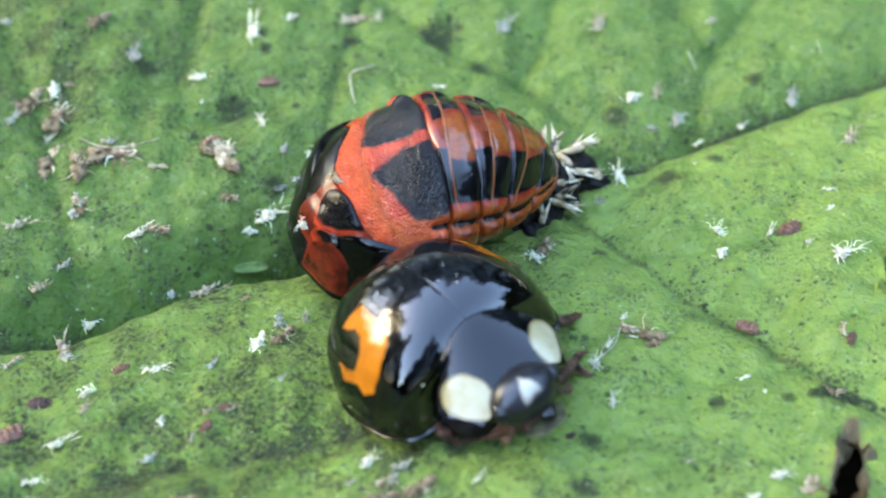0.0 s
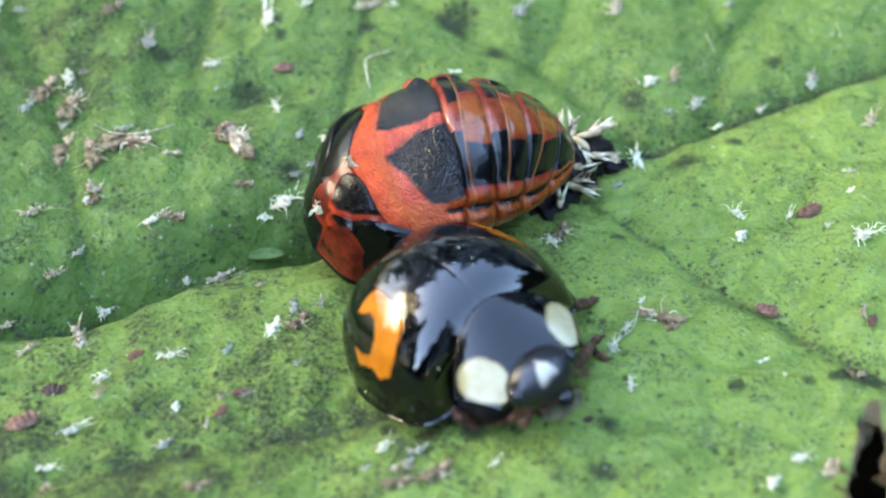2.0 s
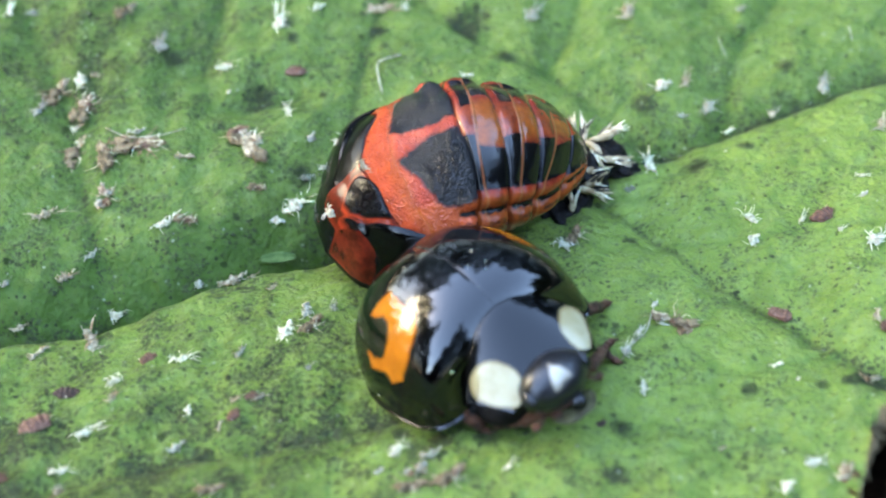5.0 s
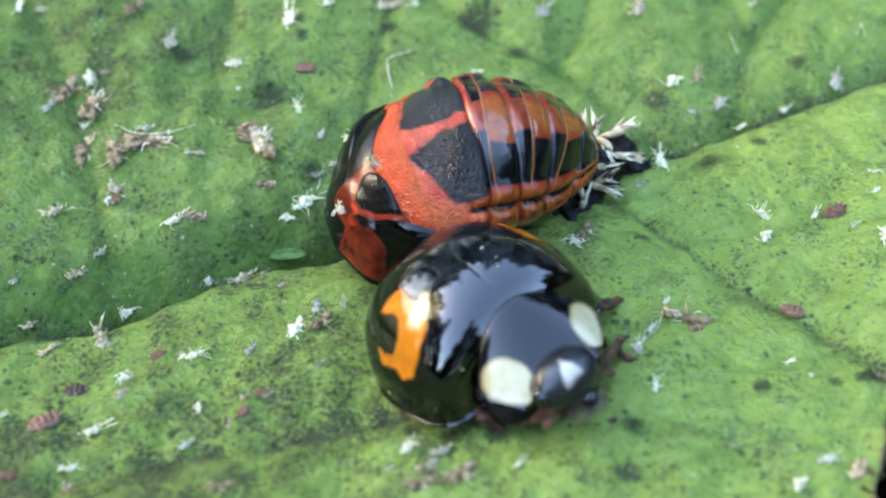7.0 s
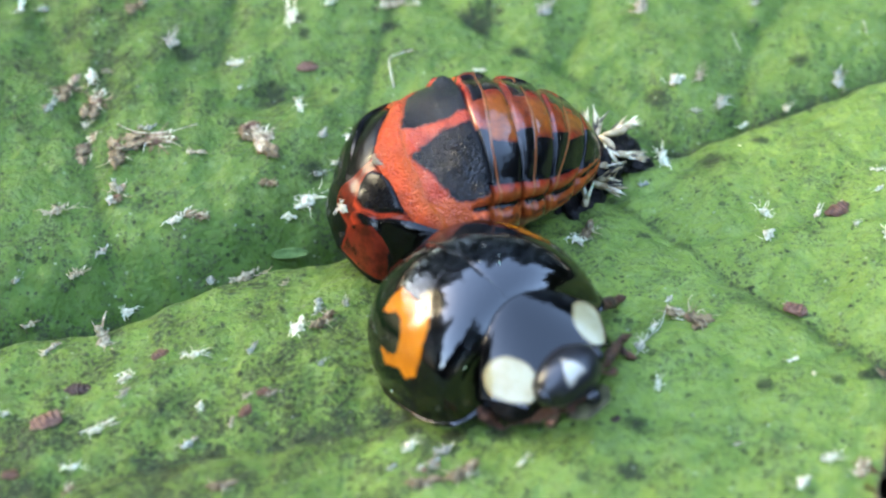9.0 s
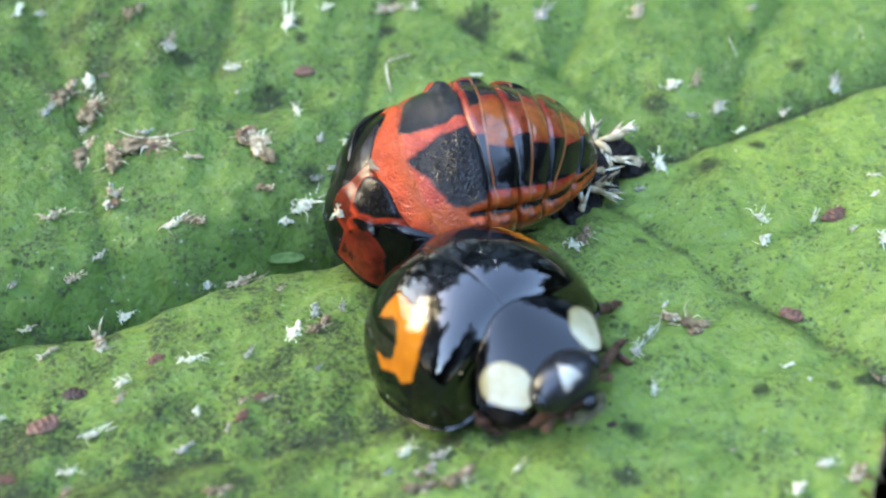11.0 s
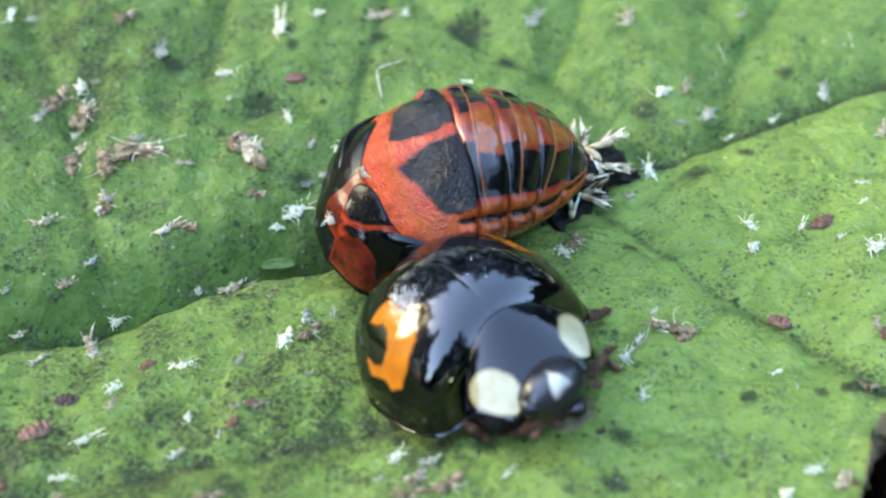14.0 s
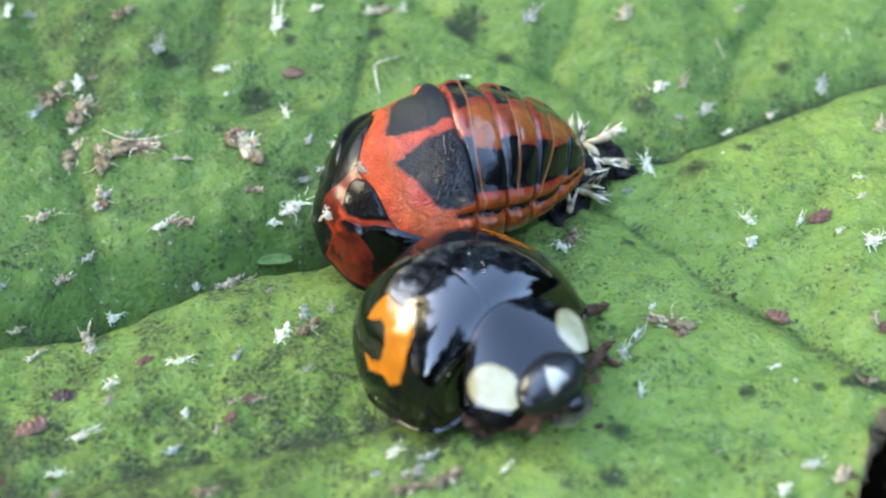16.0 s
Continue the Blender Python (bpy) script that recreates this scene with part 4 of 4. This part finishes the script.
def husk_prototype(kind, k):
    rng = np.random.default_rng(60 + k + 5 * len(kind))
    thing = empty("husk", Matrix.Identity(4), HUSK_LABELS[kind], "husk", "dry husks")
    rough = kind in ("brown", "grey", "tan")
    if rough:
        for j in range(9):
            c = (rng.uniform(-0.32, 0.32), rng.normal(0, 0.07), rng.uniform(0.04, 0.12))
            p = blob(c, (rng.uniform(0.06, 0.17), rng.uniform(0.05, 0.10), rng.uniform(0.04, 0.09)), 0.42, k * 2.3 + j, 16, 20)
            sheet("crumb", p, (HUSKS[kind], M_RUST, M_BROWN, HUSKS[kind], M_TAN, HUSKS[kind], M_RUST, HUSKS[kind], M_BROWN)[j], thing, wrap=True)
    else:
        p = blob((0, 0, 0.08), (0.42, 0.25, 0.13), 0.14, k * 2.3 + len(kind), 26, 34)
        p[..., 2] += 0.03 * np.sin(p[..., 0] * 34 + k) * (p[..., 2] > 0.06)
        p[..., 1] += 0.7 * p[..., 0] ** 2 * rng.uniform(-1, 1)
        sheet("body", p, HUSKS[kind], thing, wrap=True)
    for j in range(16 if rough else 9):
        a = rng.uniform(0, 6.28)
        b = np.array([0.30 * math.cos(a) * (rng.uniform(0.2, 1) if rough else 1.2), (0.13 if rough else 0.2) * math.sin(a), rng.uniform(0.05, 0.16)])
        e = b + np.array([0.30 * math.cos(a), 0.26 * math.sin(a), rng.uniform(-0.05, 0.12)]) * rng.uniform(0.2, 1.0 if rough else 0.45) + rng.normal(0, 0.07 if rough else 0.03, 3)
        e[2] = max(e[2], 0.03)
        shade = (M_BROWN, M_TAN, M_RUST, M_TAN, M_WHITE)[j % 5] if rough or j % 3 else HUSKS[kind]
        tube("fibre", curve([b, b * 0.5 + e * 0.5 + rng.normal(0, 0.05, 3), e], 6), [0.012, 0.012, 0.010, 0.008, 0.006, 0.002], shade, thing, sides=5)
    return thing


def put(make, kind, variants, x, y, size, turn, on=None):
    k = placed[0] % variants
    placed[0] += 1
    z = float(leaf_z(np.array(x), np.array(y))) if on is None else on
    m = pose(x * MM, y * MM, (z - 0.01) * MM, 0, 0, turn) @ Matrix.Diagonal((size, size, min(size, 0.8), 1))
    key = (make, kind, k)
    if key in PROTOTYPES:
        first = PROTOTYPES[key].scale
        ob = copy_thing(PROTOTYPES[key], m @ Matrix.Diagonal((1 / first[0], 1 / first[1], 1 / first[2], 1)))
        return ob
    ob = PROTOTYPES[key] = make(kind, k)
    ob.matrix_basis = m
    return ob


def shed_skin(kind, x, y, size, turn, on=None):
    put(skin_prototype, kind, 9, x, y, size * 1.42, turn, on)


def husk(kind, x, y, size, turn):
    put(husk_prototype, kind, 3, x, y, size * (1.85 if kind in ("brown", "grey", "tan") else 1.15), turn)


def thread(points, thick, material, label):
    pts = [(x, y, float(leaf_z(np.array(x), np.array(y))) + h) for x, y, h in points]
    tagged(tube("thread", curve(pts, 14), [thick] * 14, material, sides=5), label, "thread")


def green_flake():
    v, w = np.meshgrid(np.linspace(0, 1, 20), np.linspace(-1, 1, 8), indexing="ij")
    wide = 0.17 * np.sqrt(np.clip(1 - (2 * v - 1) ** 2, 0, 1)) + 0.005
    p = np.stack([(v - 0.5) * 0.85, w * wide, 0.05 + 0.05 * w ** 2 + 0.05 * np.sin(v * 3)], -1)
    ob = sheet("leaf_flake", p, M_FLAKE, flip=True)
    ob.matrix_world = pose(-0.00334, 0.00055, -0.0008, 24, 0, 6) @ Matrix.Diagonal((0.95, 0.75, 1, 1))
    tagged(ob, "small pale green leaf flake beside the midrib", "leaf flake")
    ob.modifiers.new("thickness", "SOLIDIFY").thickness = 0.03 * MM


def dust(x, y, z, size):
    p = blob((0, 0, 0), (size, size * 0.8, size * 0.6), 0.25, x * 3, 8, 10)
    ob = sheet("dust_grain", p, M_WHITE, wrap=True)
    ob.matrix_world = pose(x * MM, y * MM, z * MM)
    tagged(ob, "tiny pale dust grain on the ladybird's black shell", "dust grain", "dust grains")


def motions():
    """Nothing on the leaf stirs; only the camera drifts."""


ground()
trees()
leaf()
pupa()
larval_skin()
ladybird()
green_flake()
thread([(-1.16, 4.84, 0.02), (-1.25, 5.22, 0.12), (-1.28, 5.55, 0.2), (-1.1, 5.75, 0.15), (-0.74, 6.02, 0.04)], 0.022, M_GREY, "fine pale thread standing on the leaf")
thread([(3.57, -4.0, 0.05), (3.82, -3.6, 0.12), (4.1, -3.2, 0.08), (4.25, -2.77, 0.14), (4.36, -2.37, 0.08)], 0.012, M_GREY, "fine grey thread lying on the leaf")
thread([(-7.27, 3.36, 0.05), (-6.69, 2.89, 0.25), (-5.99, 2.85, 0.3), (-5.49, 3.32, 0.05)], 0.014, M_GREY, "fine curved grey thread arching over the leaf")
thread([(6.83, 6.95, 0.02), (6.9, 6.7, 0.05), (6.99, 6.48, 0.02)], 0.011, M_GREY, "short fine pale hair on the leaf")
thread([(10.0, 7.33, 0.02), (10.04, 7.1, 0.05), (10.05, 6.93, 0.02)], 0.011, M_GREY, "short fine pale hair on the leaf")
husk("brown", 8.17, -4.40, 0.30, 8)
for grain in ((0.342, -5.389, 2.535, 0.020), (-0.999, -4.711, 1.055, 0.018), (0.707, -3.326, 3.49, 0.016), (0.956, -3.611, 3.523, 0.014), (0.963, -3.782, 3.512, 0.017), (0.629, -3.73, 3.501, 0.014)):
    dust(*grain)
# a few skins lie on the pupa itself
shed_skin("white", -1.82, 0.89, 0.42, 40, 2.38)
shed_skin("tan", -1.35, -0.49, 0.40, 120, 2.91)
shed_skin("white", -1.99, -0.77, 0.55, 0, 1.87)
shed_skin("grey", -2.18, 0.49, 0.35, 30, 1.98)
shed_skin("white", -10.07, 7.34, 0.62, 90)
shed_skin("grey", -6.34, 6.01, 0.62, 97)
shed_skin("white", -4.83, 5.44, 0.47, 14)
shed_skin("white", -4.67, 4.73, 0.18, 67)
shed_skin("white", -3.61, 6.93, 0.78, 94)
shed_skin("white", -3.27, 4.10, 0.41, 105)
shed_skin("grey", -2.70, 3.32, 0.38, 75)
shed_skin("white", -0.67, 7.77, 0.38, 86)
shed_skin("tan", -1.32, 7.72, 0.80, 7)
shed_skin("white", 0.80, 5.33, 0.34, 0)
shed_skin("grey", 2.38, 7.43, 0.66, 67)
shed_skin("tan", 4.68, 7.58, 0.74, 75)
shed_skin("white", 5.33, 5.22, 0.56, 39)
shed_skin("tan", 5.89, 5.40, 0.45, 75)
shed_skin("grey", 6.38, 4.81, 0.58, 67)
shed_skin("grey", 5.76, 4.51, 0.29, 0)
shed_skin("white", 7.87, 4.74, 0.35, 49)
shed_skin("grey", 9.18, 5.60, 0.71, 83)
shed_skin("white", 6.83, 4.28, 0.36, 39)
shed_skin("white", 6.55, 3.08, 0.12, 0)
shed_skin("white", 6.67, 0.27, 0.44, 131)
shed_skin("white", 6.60, -0.44, 0.44, 59)
shed_skin("white", 7.72, 0.23, 0.32, 67)
shed_skin("white", 9.22, 1.61, 0.27, 0)
shed_skin("white", 9.12, 0.92, 0.29, 39)
shed_skin("white", 9.00, -0.71, 0.71, 27)
shed_skin("white", 4.82, 2.80, 0.58, 97)
shed_skin("grey", 4.31, 1.83, 0.30, 27)
shed_skin("white", 2.73, -0.30, 0.49, 141)
shed_skin("white", -3.00, 1.60, 0.74, 49)
shed_skin("white", -3.38, 1.25, 0.42, 0)
shed_skin("grey", -2.79, 2.33, 0.37, 27)
shed_skin("tan", -4.31, -0.01, 0.65, 27)
shed_skin("grey", -4.97, -0.19, 0.39, 97)
shed_skin("white", -6.67, -0.90, 0.51, 44)
shed_skin("tan", -6.77, -2.61, 0.73, 113)
shed_skin("tan", -7.77, -2.97, 0.48, 49)
shed_skin("tan", -7.71, -0.56, 0.46, 39)
shed_skin("tan", -8.55, -1.52, 0.38, 39)
shed_skin("grey", -7.21, 0.10, 0.41, 49)
shed_skin("grey", -8.88, -0.83, 0.33, 67)
shed_skin("white", -4.85, -3.39, 0.44, 14)
shed_skin("white", -2.88, -2.68, 0.69, 67)
shed_skin("grey", -1.96, -2.06, 0.34, 90)
shed_skin("grey", -3.74, -3.25, 0.35, 67)
shed_skin("grey", -2.52, -2.06, 0.50, 94)
shed_skin("white", -6.11, -3.96, 0.44, 39)
shed_skin("tan", -6.05, -4.47, 0.33, 59)
shed_skin("white", -4.59, -4.73, 0.29, 97)
shed_skin("white", -6.47, -5.29, 0.45, 27)
shed_skin("white", -6.78, -6.07, 0.38, 14)
shed_skin("grey", -4.71, -5.62, 0.40, 44)
shed_skin("tan", -3.73, -4.59, 0.28, 39)
shed_skin("tan", -3.28, -4.50, 0.30, 27)
shed_skin("tan", -3.96, -5.17, 0.28, 83)
shed_skin("grey", -2.36, -3.80, 0.22, 59)
shed_skin("white", -0.65, -6.06, 0.39, 54)
shed_skin("grey", 0.01, -6.15, 0.45, 27)
shed_skin("white", 1.34, -6.56, 0.27, 49)
shed_skin("white", 3.92, -4.74, 0.32, 83)
shed_skin("white", 4.41, -2.22, 0.25, 49)
shed_skin("white", 3.68, -3.71, 0.43, 67)
shed_skin("white", 4.00, -3.11, 0.26, 59)
shed_skin("white", 6.48, -4.14, 0.30, 27)
shed_skin("white", 6.81, -4.53, 0.15, 59)
shed_skin("white", 6.72, -6.64, 0.38, 20)
shed_skin("white", 6.14, -7.25, 0.42, 49)
shed_skin("white", -5.74, 0.77, 0.51, 39)
shed_skin("tan", -8.28, 0.87, 0.54, 27)
shed_skin("white", -8.05, 4.93, 0.61, 97)
shed_skin("white", -8.03, 3.60, 0.36, 49)
shed_skin("grey", -8.82, 3.95, 0.52, 67)
shed_skin("tan", -5.42, 2.47, 0.45, 0)
shed_skin("tan", -7.77, 5.16, 0.32, 14)
shed_skin("tan", -3.28, -1.20, 0.23, 39)
shed_skin("white", -2.74, 7.43, 0.41, 39)
shed_skin("grey", 7.48, 7.95, 0.37, 39)
shed_skin("tan", 10.11, 3.61, 0.58, 67)
shed_skin("tan", 8.57, -2.97, 0.43, 83)
shed_skin("white", 8.39, -0.27, 0.24, 39)
shed_skin("tan", 5.16, -6.29, 0.18, 27)
shed_skin("grey", -0.94, -6.58, 0.26, 49)
shed_skin("white", -8.25, -4.82, 0.24, 39)
shed_skin("grey", -9.53, 7.30, 0.36, 0)
shed_skin("grey", -6.56, 3.25, 0.43, 14)

husk("brown", -7.94, 2.95, 0.80, 67)
husk("brown", -7.16, 2.49, 0.66, 105)
husk("brown", -6.37, 2.86, 0.81, 14)
husk("tan", -4.11, 3.03, 0.86, 121)
husk("orange", -3.18, 5.42, 0.50, 0)
husk("orange", -7.42, -5.03, 0.63, 33)
husk("red", -5.55, -3.30, 0.36, 39)
husk("dark", -7.00, -4.13, 0.47, 0)
husk("red", -3.70, -4.95, 0.34, 59)
husk("red", -3.42, -4.47, 0.28, 14)
husk("red", 8.16, 0.32, 0.58, 39)
husk("orange", 6.84, -2.49, 0.48, 153)
husk("brown", 4.66, -2.98, 0.60, 158)
husk("brown", 0.26, -6.83, 0.48, 39)
husk("brown", -7.85, 4.16, 0.68, 83)
husk("brown", -8.58, 4.67, 0.61, 67)
husk("tan", 7.24, -6.89, 0.35, 67)
husk("brown", -6.78, -6.56, 0.30, 90)
husk("red", -7.87, -6.26, 0.34, 0)
husk("brown", -3.98, -6.89, 0.35, 14)
husk("brown", -3.79, 1.81, 0.30, 0)
husk("brown", -7.27, 7.14, 0.41, 49)
husk("brown", -2.43, -2.61, 0.40, 49)
husk("brown", -5.24, 0.91, 0.37, 0)
husk("dark", 3.06, -5.65, 0.21, 27)
husk("brown", 2.94, -0.06, 0.42, 67)
husk("grey", -7.05, 1.47, 0.50, 97)
husk("red", 8.72, -3.11, 0.34, 67)
husk("brown", -0.43, -7.02, 0.40, 14)
husk("grey", -0.29, -6.61, 0.30, 39)

motions()
